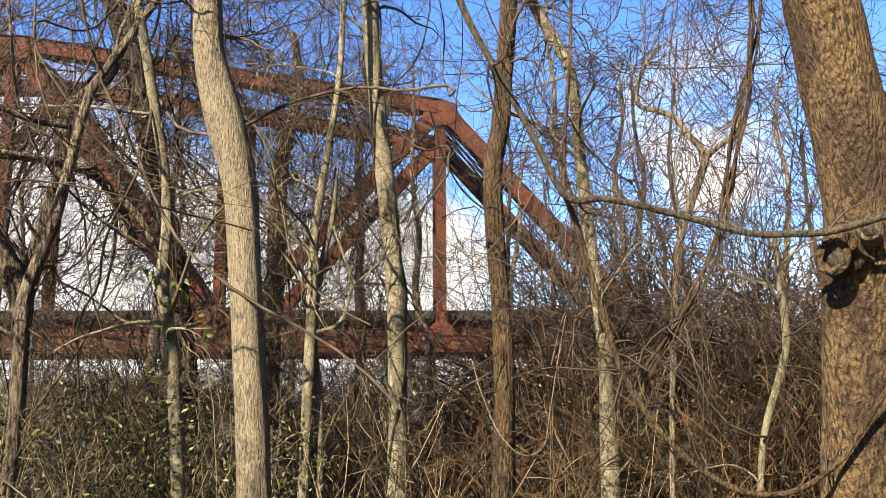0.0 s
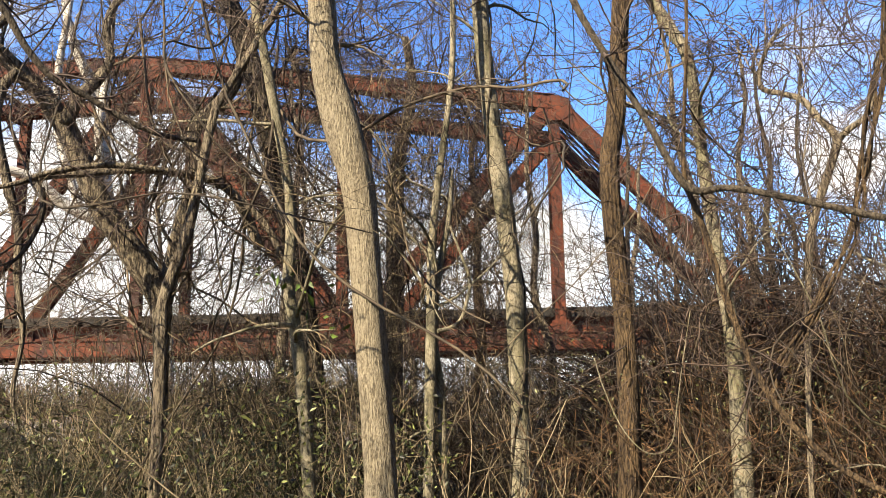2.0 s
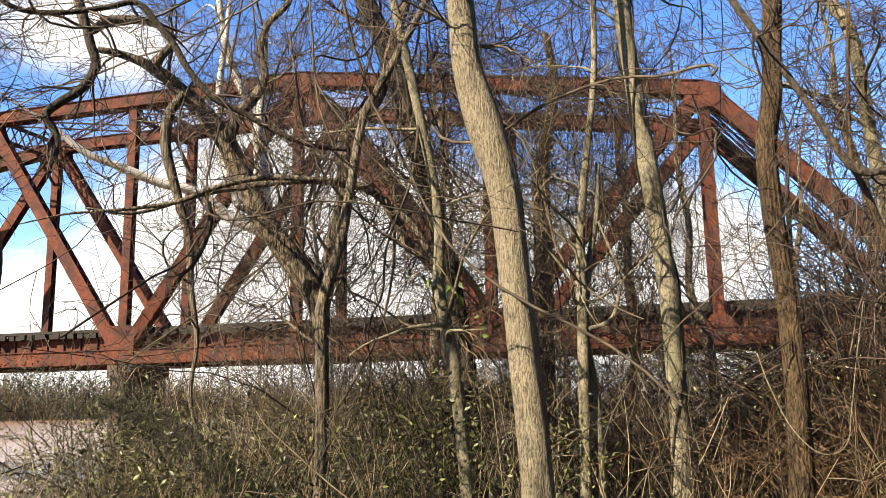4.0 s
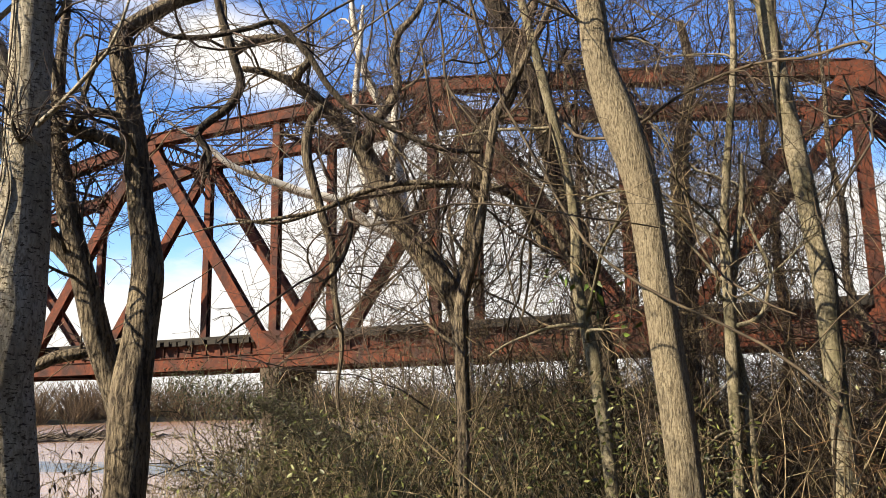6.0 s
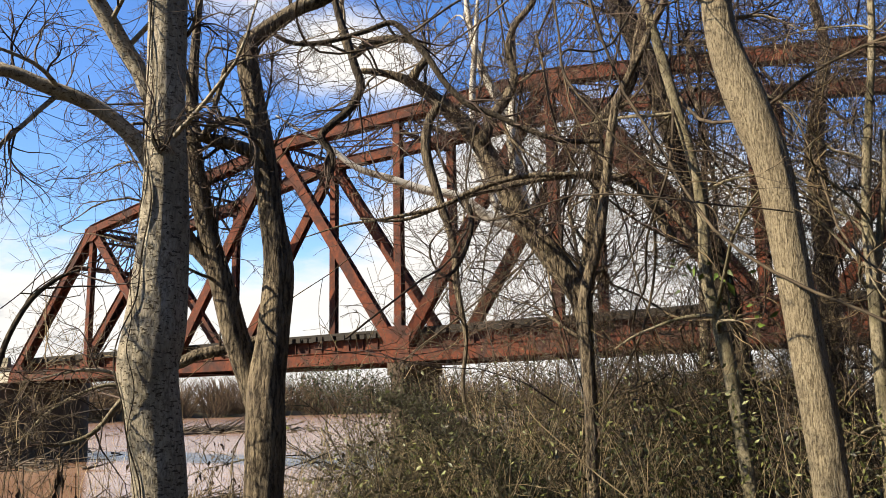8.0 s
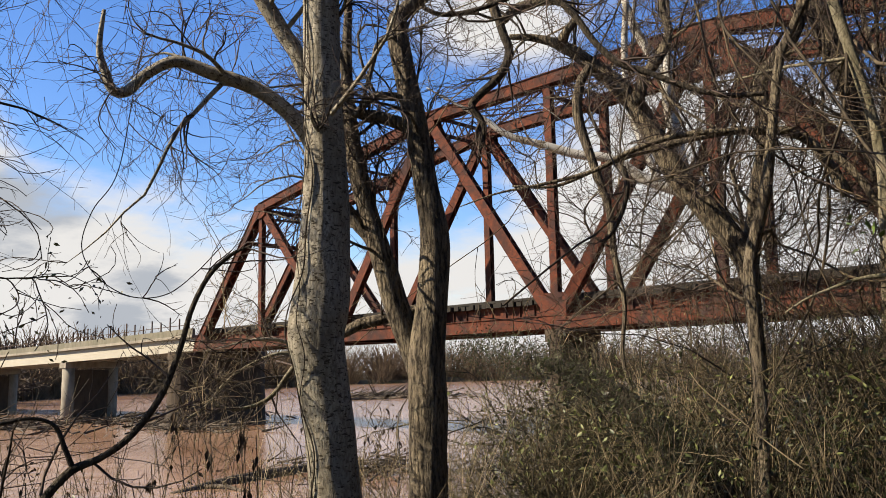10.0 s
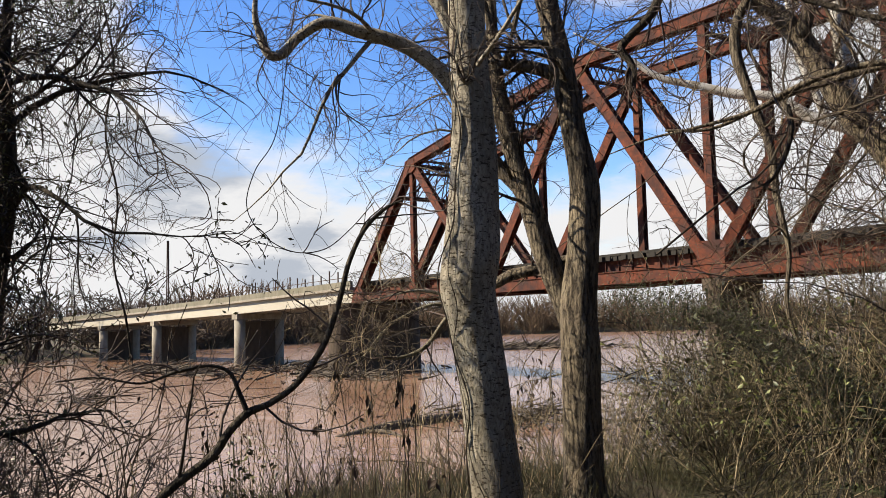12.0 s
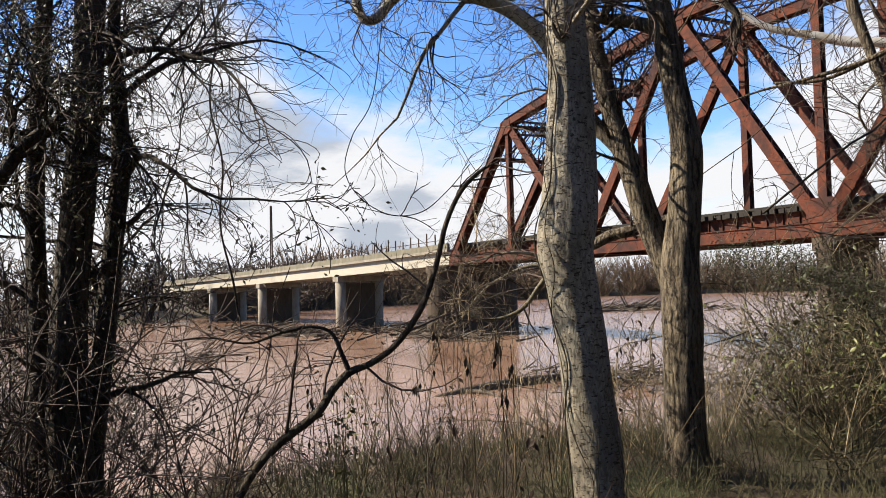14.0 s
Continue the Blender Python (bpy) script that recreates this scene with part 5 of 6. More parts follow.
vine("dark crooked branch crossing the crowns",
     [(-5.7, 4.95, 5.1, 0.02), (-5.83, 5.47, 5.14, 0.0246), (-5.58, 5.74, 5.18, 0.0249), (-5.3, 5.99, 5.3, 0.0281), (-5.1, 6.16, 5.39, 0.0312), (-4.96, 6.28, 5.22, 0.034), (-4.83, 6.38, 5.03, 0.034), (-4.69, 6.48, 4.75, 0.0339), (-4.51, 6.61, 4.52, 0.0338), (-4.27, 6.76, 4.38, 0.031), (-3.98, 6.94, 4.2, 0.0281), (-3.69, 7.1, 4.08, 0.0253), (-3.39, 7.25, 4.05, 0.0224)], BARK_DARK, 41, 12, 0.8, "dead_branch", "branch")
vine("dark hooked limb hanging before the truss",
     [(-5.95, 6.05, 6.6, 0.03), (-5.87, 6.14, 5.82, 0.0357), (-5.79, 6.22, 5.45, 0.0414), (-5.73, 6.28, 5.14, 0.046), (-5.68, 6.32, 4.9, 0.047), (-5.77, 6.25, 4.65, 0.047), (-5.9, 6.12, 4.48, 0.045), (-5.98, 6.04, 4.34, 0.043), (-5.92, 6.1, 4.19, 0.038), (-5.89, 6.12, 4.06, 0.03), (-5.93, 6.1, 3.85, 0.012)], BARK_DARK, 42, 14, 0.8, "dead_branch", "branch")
vine("pale grey dead limb lodged between the trunks",
     [(-6.26, 4.31, 1.86, 0.03), (-6.13, 4.49, 1.95, 0.046), (-6.05, 4.6, 2.02, 0.0532), (-5.94, 4.75, 2.06, 0.0537), (-5.83, 4.87, 2.11, 0.05), (-5.66, 5.0, 2.16, 0.04)], BARK_GREY, 45, 4, 0.5, "dead_branch", "branch")
vine("dark hooked twig hanging under the bent tree",
     [(-4.29, 6.28, 3.39, 0.0159), (-4.27, 6.28, 3.21, 0.0212), (-4.31, 6.26, 3.00, 0.0185), (-4.39, 6.20, 2.80, 0.0159), (-4.48, 6.14, 2.69, 0.0079)], BARK_DARK, 43, 8, 0.5)
vine("pale bare shoot in the brush",
     [(-2.73, 6.01, 0.84, 0.0052), (-2.91, 5.92, 1.00, 0.0052), (-3.13, 5.81, 1.22, 0.0049), (-3.32, 5.71, 1.42, 0.0041), (-3.39, 5.66, 1.54, 0.0025)], CANE, 44, 3, 0.3)

fallen = thing("fallen_log", "mossy fallen trunk leaning down through the brush", "log", at=(-5.0, 7.5, 0.6))
ob = put("log", trunk_mesh("log", [(-6.54, 7.53, 1.69, 0.03), (-6.35, 7.68, 1.62, 0.07), (-6.14, 7.86, 1.49, 0.115), (-5.77, 8.14, 1.23, 0.135), (-5.39, 8.39, 0.85, 0.13), (-5.06, 8.59, 0.49, 0.12), (-4.70, 8.75, -0.00, 0.115)], 18, 10, seed=4, ridges=0.12), BARK_DARK, fallen)
ob.matrix_parent_inverse = Matrix.Translation((5.0, -7.5, -0.6))


def climber(label, rows, turns, start, r, grip=1.04, seed=2):
    """A vine stem that clings to a trunk and winds round it."""
    line = curve_points(root(rows), 8)
    rng = np.random.default_rng(seed)
    n = len(line)
    s = np.linspace(0, 1, n)
    a = start + turns * 2 * np.pi * s + 0.35 * np.sin(s * 19 + seed) + 0.15 * np.sin(s * 47)
    pts = line[:, :3] + np.column_stack([np.cos(a), np.sin(a), np.zeros(n)]) * (line[:, 3] * 1.12 * grip + r)[:, None]
    t = thing("ivy_stem", label, "vine", "climbers", at=pts[0])
    h = Heap()
    h.lines(pts[None], np.full((1, n), r) * rng.uniform(0.8, 1.2, (1, n)), 7)
    ob = put("stem", h.mesh("stem"), BARK_DARK, t)
    ob.matrix_parent_inverse = Matrix.Translation(-Vector(pts[0]))


BIRCH = [(-4.12, 3.0, 0.33, 0.1309), (-4.13, 2.99, 0.6, 0.1374), (-4.15, 2.96, 0.94, 0.1332), (-4.17, 2.94, 1.27, 0.1372), (-4.19, 2.91, 1.54, 0.1424), (-4.21, 2.88, 1.81, 0.1586), (-4.2, 2.9, 2.02, 0.1619), (-4.19, 2.91, 2.3, 0.1434), (-4.18, 2.92, 2.64, 0.1277), (-4.18, 2.92, 2.99, 0.1153), (-4.19, 2.91, 3.34, 0.1092), (-4.2, 2.9, 3.94, 0.104), (-4.21, 2.89, 4.94, 0.0952), (-4.23, 2.87, 5.94, 0.0865)]
SLIM = [(-0.54, 9.99, 0.32, 0.109), (-0.54, 9.99, 1.53, 0.101), (-0.55, 9.98, 2.46, 0.102), (-0.61, 9.98, 3.35, 0.103), (-0.7, 9.98, 4.19, 0.105), (-0.78, 9.97, 4.92, 0.1), (-0.86, 9.96, 5.73, 0.095), (-0.92, 9.96, 6.65, 0.098), (-0.99, 9.95, 8.24, 0.089), (-1.07, 9.94, 10.35, 0.063)]
climber("thin ivy stem clinging to the pale trunk", BIRCH, 0.12, -2.0, 0.0045, seed=2)
climber("thin ivy stem clinging to the pale trunk", BIRCH, -0.10, -1.2, 0.003, seed=5)
climber("dark vine wound round the slim trunk", SLIM, 2.6, 0.0, 0.012, seed=3)

# Both hollows are solid plugs, their inner shade put into dark bark.
knot = thing("broken_branch_stub", "hollow broken branch stub with a swollen rim", "branch stub", at=(2.3, 4.8, 2.38))
at_knot = Matrix.Translation((-2.3, -4.8, -2.38))
for name, rows, mat in (("collar", [(2.50, 4.88, 2.47, 0.15), (2.36, 4.76, 2.43, 0.125), (2.27, 4.68, 2.40, 0.105)], BARK_FLAKY),
                        ("rim", [(2.13, 4.62, 2.45, 0.018), (2.20, 4.60, 2.47, 0.022), (2.25, 4.60, 2.41, 0.026), (2.23, 4.60, 2.33, 0.028), (2.16, 4.62, 2.30, 0.026), (2.11, 4.64, 2.36, 0.020), (2.13, 4.62, 2.45, 0.018)], BARK_FLAKY),
                        ("hollow", [(2.22, 4.64, 2.385, 0.075), (2.18, 4.62, 2.38, 0.07)], BARK_DARK),
                        ("upper_stub", [(2.48, 4.86, 2.50, 0.10), (2.41, 4.66, 2.53, 0.075), (2.38, 4.58, 2.535, 0.062)], BARK),
                        ("upper_hollow", [(2.38, 4.585, 2.535, 0.045), (2.376, 4.572, 2.536, 0.04)], BARK_DARK)):
    ob = put(name, trunk_mesh(name, rows, 16, 6, 0.22, 6), mat, knot, "hollow made as a plug coloured dark for its shade" if mat is BARK_DARK else "")
    ob.matrix_parent_inverse = at_knot


# ---- thickets, canes, curtains, grass ----
def bush_patterns(rng, count, height, stems, spread, r, n=7, side=5, wander=0.16, third=2, tip=0.0025, arch=0.0):
    """Some bush shapes as arrays, to be planted many times."""
    out = []
    for _ in range(count):
        h = Heap()
        way = np.column_stack([rng.normal(0, spread, stems), rng.normal(0, spread, stems), np.ones(stems)])
        p, rr = grow(rng, rng.normal(0, 0.05 * height, (stems, 3)) * [1, 1, 0], way, height * rng.uniform(0.55, 1.15, stems), np.full(stems, r), np.full(stems, r * 0.35), n, wander, arch)
        h.lines(p, rr, 3)
        if side:
            p2, r2 = shoots(rng, p, rr, side, height * 0.28, (0.4, 1.2), 0.15, 1, 4, 0.28, 0.0, 0.6, tip, tip * 1.2)
            h.lines(p2, r2, 3)
            if third:
                p3, r3 = shoots(rng, p2, r2, third, height * 0.12, (0.4, 1.3), 0.2, 1, 3, 0.3, 0, 0.8, tip * 0.8, tip)
                h.lines(p3, r3, 3)
        out.append((np.vstack(h.v), np.vstack(h.q)))
    return out


def plant(rng, patterns, places, low=0.7, high=1.3, tilt=0.12, stretch=(1, 1, 1)):
    h = Heap()
    for x, y in places:
        v, q = patterns[rng.integers(len(patterns))]
        a, s = rng.uniform(0, 6.283), rng.uniform(low, high)
        m = np.array([[math.cos(a), -math.sin(a), 0], [math.sin(a), math.cos(a), 0], [0, 0, 1]])
        w = (v @ m.T) * s * np.asarray(stretch)
        w[:, 0] += w[:, 2] * rng.normal(0, tilt)
        w[:, 1] += w[:, 2] * rng.normal(0, tilt)
        h.add(w + [x, y, float(ground_z(x, y)) - 0.05], q)
    return h


def scatter(rng, count, x0, x1, y0, y1, keep):
    out = []
    while len(out) < count:
        x, y = rng.uniform(x0, x1), rng.uniform(y0, y1)
        if keep(x, y):
            out.append((x, y))
    return out


def bearing(x, y):
    """Degrees to the left of straight ahead."""
    return math.degrees(math.atan2(-x, y))


def on_land(x, y, margin=3.5):
    return x > shore_x(y) + margin


def stuff(name, heap, mat, label, category):
    return put(name, heap.mesh(name), mat, label=label, category=category, kind="stuff")


rng = np.random.default_rng(21)
brush = bush_patterns(rng, 12, 2.7, 6, 0.42, 0.011, 8, 6, 0.30, 1, 0.0044, -0.03)
far_brush = bush_patterns(rng, 8, 4.2, 7, 0.5, 0.022, 5, 5, 0.3, 1, 0.007)
spots = scatter(rng, 110, -15, 14, 10, 24, lambda x, y: on_land(x, y) and -32 < bearing(x, y) < 44 and math.hypot(x, y) > 10.5)
stuff("thicket", plant(rng, brush, spots, 0.6, 1.25), TWIG_GREY, "dense tangle of bare brown brush under the trees", "brush")
spots = scatter(rng, 125, -0.5, 9, 7.5, 15, lambda x, y: -36 < bearing(x, y) < 3 and math.hypot(x, y) > 8.8)
stuff("thicket", plant(rng, brush, spots, 0.6, 1.1), TWIG_RED, "dark matted brush under the slim trees", "brush")
spots = scatter(rng, 130, -13, -3, 8, 17, lambda x, y: on_land(x, y, 0.6) and 18 < bearing(x, y) < 41 and 10.5 < math.hypot(x, y) < 17)
stuff("thicket", plant(rng, brush, spots, 0.8, 1.25), TWIG_OLIVE, "tall olive-brown brush between the woods and the river", "brush")
spots = scatter(rng, 50, -13, 18, 17, 31, lambda x, y: on_land(x, y) and -36 < bearing(x, y) < 34) + scatter(rng, 40, 0, 40, 40, 70, lambda x, y: on_land(x, y) and -36 < bearing(x, y) < 0)
stuff("thicket", plant(rng, far_brush, spots, 0.6, 1.15), TWIG, "bare woodland brush below and beyond the bridge", "brush")
spots = scatter(rng, 60, -17, 16, 40, 56, lambda x, y: on_land(x, y, 1) and -16 < bearing(x, y) < 21)
stuff("thicket", plant(rng, far_brush, spots, 1.0, 1.7), TWIG_GREY, "bare willow scrub behind the bridge", "brush")
tangle = bush_patterns(rng, 5, 6.0, 5, 0.36, 0.012, 10, 8, 0.24, 4, 0.0030)
spots = scatter(rng, 9, -10, 1, 10.5, 17, lambda x, y: on_land(x, y, 2) and 2 < bearing(x, y) < 33 and 11.5 < math.hypot(x, y) < 17)
spots += scatter(rng, 8, 2.2, 5.5, 13, 19, lambda x, y: -17 < bearing(x, y) < -8)
spots += scatter(rng, 12, -4, 9, 10.5, 19, lambda x, y: -30 < bearing(x, y) < 13 and 11.5 < math.hypot(x, y) < 19)
stuff("thicket", plant(rng, tangle, spots, 0.75, 1.2, 0.1), TWIG, "tall tangled saplings and briars before the bridge", "brush")
# taller brush among the trees to the right of the bridge's end
tall = bush_patterns(rng, 6, 6.5, 7, 0.30, 0.018, 6, 7, 0.2, 3, 0.0055)
spots = scatter(rng, 42, 3, 34, 20, 60, lambda x, y: -34 < bearing(x, y) < -6 and not (30 < y < 40 and x < 11))
stuff("thicket", plant(rng, far_brush, scatter(rng, 60, 0, 50, 42, 80, lambda x, y: -36 < bearing(x, y) < -1), 1.7, 2.6), TWIG_RED, "red-brown bare woods beyond the end of the bridge", "woods")
stuff("thicket", plant(rng, tall, spots, 0.6, 1.1), TWIG, "tall tangled saplings at the end of the bridge", "brush")

cane_shapes = bush_patterns(rng, 8, 1.9, 4, 0.22, 0.0055, 6, 1, 0.10, 0)
spots = scatter(rng, 150, -13, 6, 6.5, 16, lambda x, y: on_land(x, y, 2) and -14 < bearing(x, y) < 64 and math.hypot(x, y) > 8.0)
stuff("dry_canes", plant(rng, cane_shapes, spots, 0.6, 1.25, 0.2), CANE, "pale dry canes and stalks standing in the brush", "canes")

# vines and shoots woven between the trunks
def hangers(rng, count, b0, b1, d0, d1, z0, z1, r0, r1):
    """Long stems that hang from the crowns or climb into them, each with some side shoots."""
    b, d = np.radians(rng.uniform(b0, b1, count)), rng.uniform(d0, d1, count)
    x, y = -np.sin(b) * d, np.cos(b) * d
    g = ground_z(x, y)
    top = rng.uniform(z0, z1, count)
    way = np.column_stack([rng.normal(0, 0.22, count), rng.normal(0, 0.22, count), -np.ones(count)])
    r = rng.uniform(r0, r1, count)
    p, rr = grow(rng, np.column_stack([x, y, top]), way, (top - g) * rng.uniform(0.6, 1.12, count), r, r * 0.6, 22, 0.19, -0.05)
    p[:, :, 2] = np.maximum(p[:, :, 2], np.asarray(ground_z(p[:, :, 0], p[:, :, 1])) - 0.05)
    h = Heap()
    h.lines(p, rr, 5)
    p2, r2 = shoots(rng, p, rr, 7, 1.1, (0.3, 1.0), 0.02, 0.95, 8, 0.22, -0.02, 0.5, 0.0026, 0.004)
    h.lines(p2, r2, 3)
    p3, r3 = shoots(rng, p2, r2, 3, 0.45, (0.3, 1.1), 0.1, 1.0, 5, 0.25, -0.02, 0.7, 0.0024, 0.0032)
    h.lines(p3, r3, 3)
    return h


def sprays(rng, count, b0, b1, d0, d1, z0, z1, low, high):
    """Forked sprays of fine twigs, as they fill the crowns of the wood."""
    h = Heap()
    for _ in range(count):
        v, q = SPRAYS[rng.integers(len(SPRAYS))]
        b, d = math.radians(rng.uniform(b0, b1)), rng.uniform(d0, d1)
        a, tip, s = rng.uniform(0, 6.283), rng.uniform(0.2, 2.6), rng.uniform(low, high)
        turn = np.array((Matrix.Rotation(a, 3, "Z") @ Matrix.Rotation(tip, 3, "X") @ Matrix.Rotation(rng.uniform(0, 6.283), 3, "Z")))
        h.add(v @ turn.T * s + [-math.sin(b) * d, math.cos(b) * d, rng.uniform(z0, z1)], q)
    return h


SPRAYS = bush_patterns(rng, 14, 1.7, 2, 0.35, 0.010, 9, 6, 0.34, 3, 0.0033)
stuff("twig_sprays", sprays(rng, 120, -28, -4, 7.6, 12.0, 1.8, 6.4, 0.6, 1.15), TWIG, "fine purple-brown twigs filling the crowns beyond the vine", "twigs")
stuff("twig_sprays", sprays(rng, 110, 4, 19, 9.5, 13.5, 3.0, 8.4, 0.7, 1.3), TWIG, "fine purple-brown twigs in the crowns of the slim trees", "twigs")
stuff("twig_sprays", sprays(rng, 90, 17, 36, 9.0, 13.0, 3.0, 8.2, 0.7, 1.2), TWIG, "fine purple-brown twigs in the crown of the bent tree", "twigs")
stuff("twig_sprays", sprays(rng, 95, 1, 32, 10.6, 14.0, 1.4, 4.6, 0.7, 1.2), VINE, "brown twigs woven through the wood before the bridge", "twigs")
stuff("twig_sprays", sprays(rng, 48, 36, 66, 5.6, 8.0, 3.4, 5.2, 0.3, 0.6), TWIG, "fine twigs overhead among the trunks by the river", "twigs")
stuff("twig_sprays", sprays(rng, 70, 78, 93, 4.8, 6.2, 2.1, 4.2, 0.3, 0.55), TWIG, "dark drooping twigs of the waterside trees", "twigs")
stuff("twig_sprays", sprays(rng, 26, 57.5, 64.5, 6.6, 7.6, 1.25, 2.0, 0.3, 0.6), TWIG_GREY, "grey dead twigs tangled before the end pier", "twigs")
deep = bush_patterns(rng, 8, 3.8, 7, 0.34, 0.014, 7, 6, 0.22, 1, 0.0055)
spots = scatter(rng, 92, 1, 10, 10, 19, lambda x, y: -31 < bearing(x, y) < -5 and 12.0 < math.hypot(x, y) < 18)
stuff("thicket", plant(rng, deep, spots, 0.85, 1.3, 0.12), TWIG_RED, "tall dark red-brown brush deep in the wood", "brush")
stuff("hanging_vines", hangers(rng, 34, 17, 33, 8.6, 12.0, 5.0, 8.4, 0.007, 0.022), VINE, "brown woody vines hanging in the bent tree", "vines")
stuff("hanging_vines", hangers(rng, 26, -3, 18, 10.5, 13.5, 4.0, 8.6, 0.006, 0.016), VINE, "brown woody vines hanging between the slim trunks", "vines")
stuff("hanging_vines", hangers(rng, 14, -27, -6, 7.5, 11.5, 2.6, 6.0, 0.004, 0.009), VINE, "thin woody vines climbing beside the stout trunk", "vines")
woven = bush_patterns(rng, 8, 3.9, 6, 0.5, 0.010, 8, 7, 0.22, 2, 0.0032, -0.02)
spots = scatter(rng, 46, -12, 3, 10, 17, lambda x, y: on_land(x, y, 2) and -2 < bearing(x, y) < 33 and 11.0 < math.hypot(x, y) < 15.5)
stuff("thicket", plant(rng, woven, spots, 0.7, 1.2, 0.12), VINE, "tall brown tangle of briars before the bridge", "brush")

spots = scatter(rng, 50, -7, -1, 7, 12, lambda x, y: 10 < bearing(x, y) < 34 and 8.4 < math.hypot(x, y) < 11.0)
stuff("dry_canes", plant(rng, cane_shapes, spots, 0.6, 1.15, 0.16), CANE, "pale dry stalks lit by the sun before the brush", "canes")

# brush on the bank's edge, above the water
edge = bush_patterns(rng, 10, 1.9, 6, 0.5, 0.009, 8, 6, 0.3, 1, 0.0036, -0.02)
spots = scatter(rng, 40, -14, -4, 2, 13, lambda x, y: on_land(x, y, 0.5) and 38 < bearing(x, y) < 56 and 7.5 < math.hypot(x, y) < 15)
stuff("bank_brush", plant(rng, edge, spots, 0.45, 1.0), TWIG_OLIVE, "tangled bare shrubs on the edge of the bank", "brush")
upright = bush_patterns(rng, 8, 2.2, 7, 0.34, 0.008, 9, 7, 0.22, 1, 0.0034, 0.0)
spots = scatter(rng, 20, -10, -4, 5, 10, lambda x, y: 34 < bearing(x, y) < 46.5 and 8.6 < math.hypot(x, y) < 11.5)
stuff("bank_brush", plant(rng, upright, spots, 0.55, 0.95, 0.1), TWIG_OLIVE, "upright olive-brown shrubs crowding the bank", "brush")
spots = scatter(rng, 34, -10, -3, 4, 10, lambda x, y: 30 < bearing(x, y) < 60 and 7.2 < math.hypot(x, y) < 10.5)
stuff("dry_canes", plant(rng, cane_shapes, spots, 0.45, 1.0, 0.16), CANE, "straw-coloured stalks standing on the bank", "canes")
spots = scatter(rng, 30, -14, -5, -1, 6, lambda x, y: on_land(x, y, 0.5) and 60 < bearing(x, y) < 82 and 6.5 < math.hypot(x, y) < 13)
stuff("bank_brush", plant(rng, bush_patterns(rng, 6, 1.2, 4, 0.25, 0.006, 6, 3, 0.15, 1, 0.002), spots, 0.5, 1.2), TWIG, "thin weeds and stems before the water", "brush")
spots = scatter(rng, 46, -8, -3, -2.5, 2, lambda x, y: on_land(x, y, 0.2) and 81 < bearing(x, y) < 106 and 4.2 < math.hypot(x, y) < 7.5)
stuff("bank_brush", plant(rng, bush_patterns(rng, 8, 2.0, 8, 0.4, 0.007, 6, 6, 0.22, 2, 0.0024), spots, 0.6, 1.2), TWIG, "dark shaded shrubs under the waterside trees", "brush")


again = np.random.default_rng(91)
spots = scatter(again, 40, 2, 9, 12, 18, lambda x, y: -27 < bearing(x, y) < -9 and 13.0 < math.hypot(x, y) < 17)
stuff("thicket", plant(again, deep, spots, 1.25, 1.75, 0.12), TWIG, "high dark brush filling the wood beside the stout tree", "brush")
leaning = bush_patterns(again, 8, 1.7, 2, 0.7, 0.0085, 7, 2, 0.10, 0, 0.0035)
spots = scatter(again, 26, -7, 4, 6, 9, lambda x, y: -24 < bearing(x, y) < 46 and 7.0 < math.hypot(x, y) < 9.0)
stuff("dry_canes", plant(again, leaning, spots, 0.6, 1.2, 0.3), CANE, "bleached sticks leaning every way in the brush", "canes")

spots = scatter(again, 22, -9, -4, 1, 7, lambda x, y: on_land(x, y, 0.3) and 44 < bearing(x, y) < 72 and 6.6 < math.hypot(x, y) < 8.8)
stuff("dry_canes", plant(again, cane_shapes, spots, 0.35, 0.7, 0.25), CANE, "short straw stalks standing in the grass by the water", "canes")


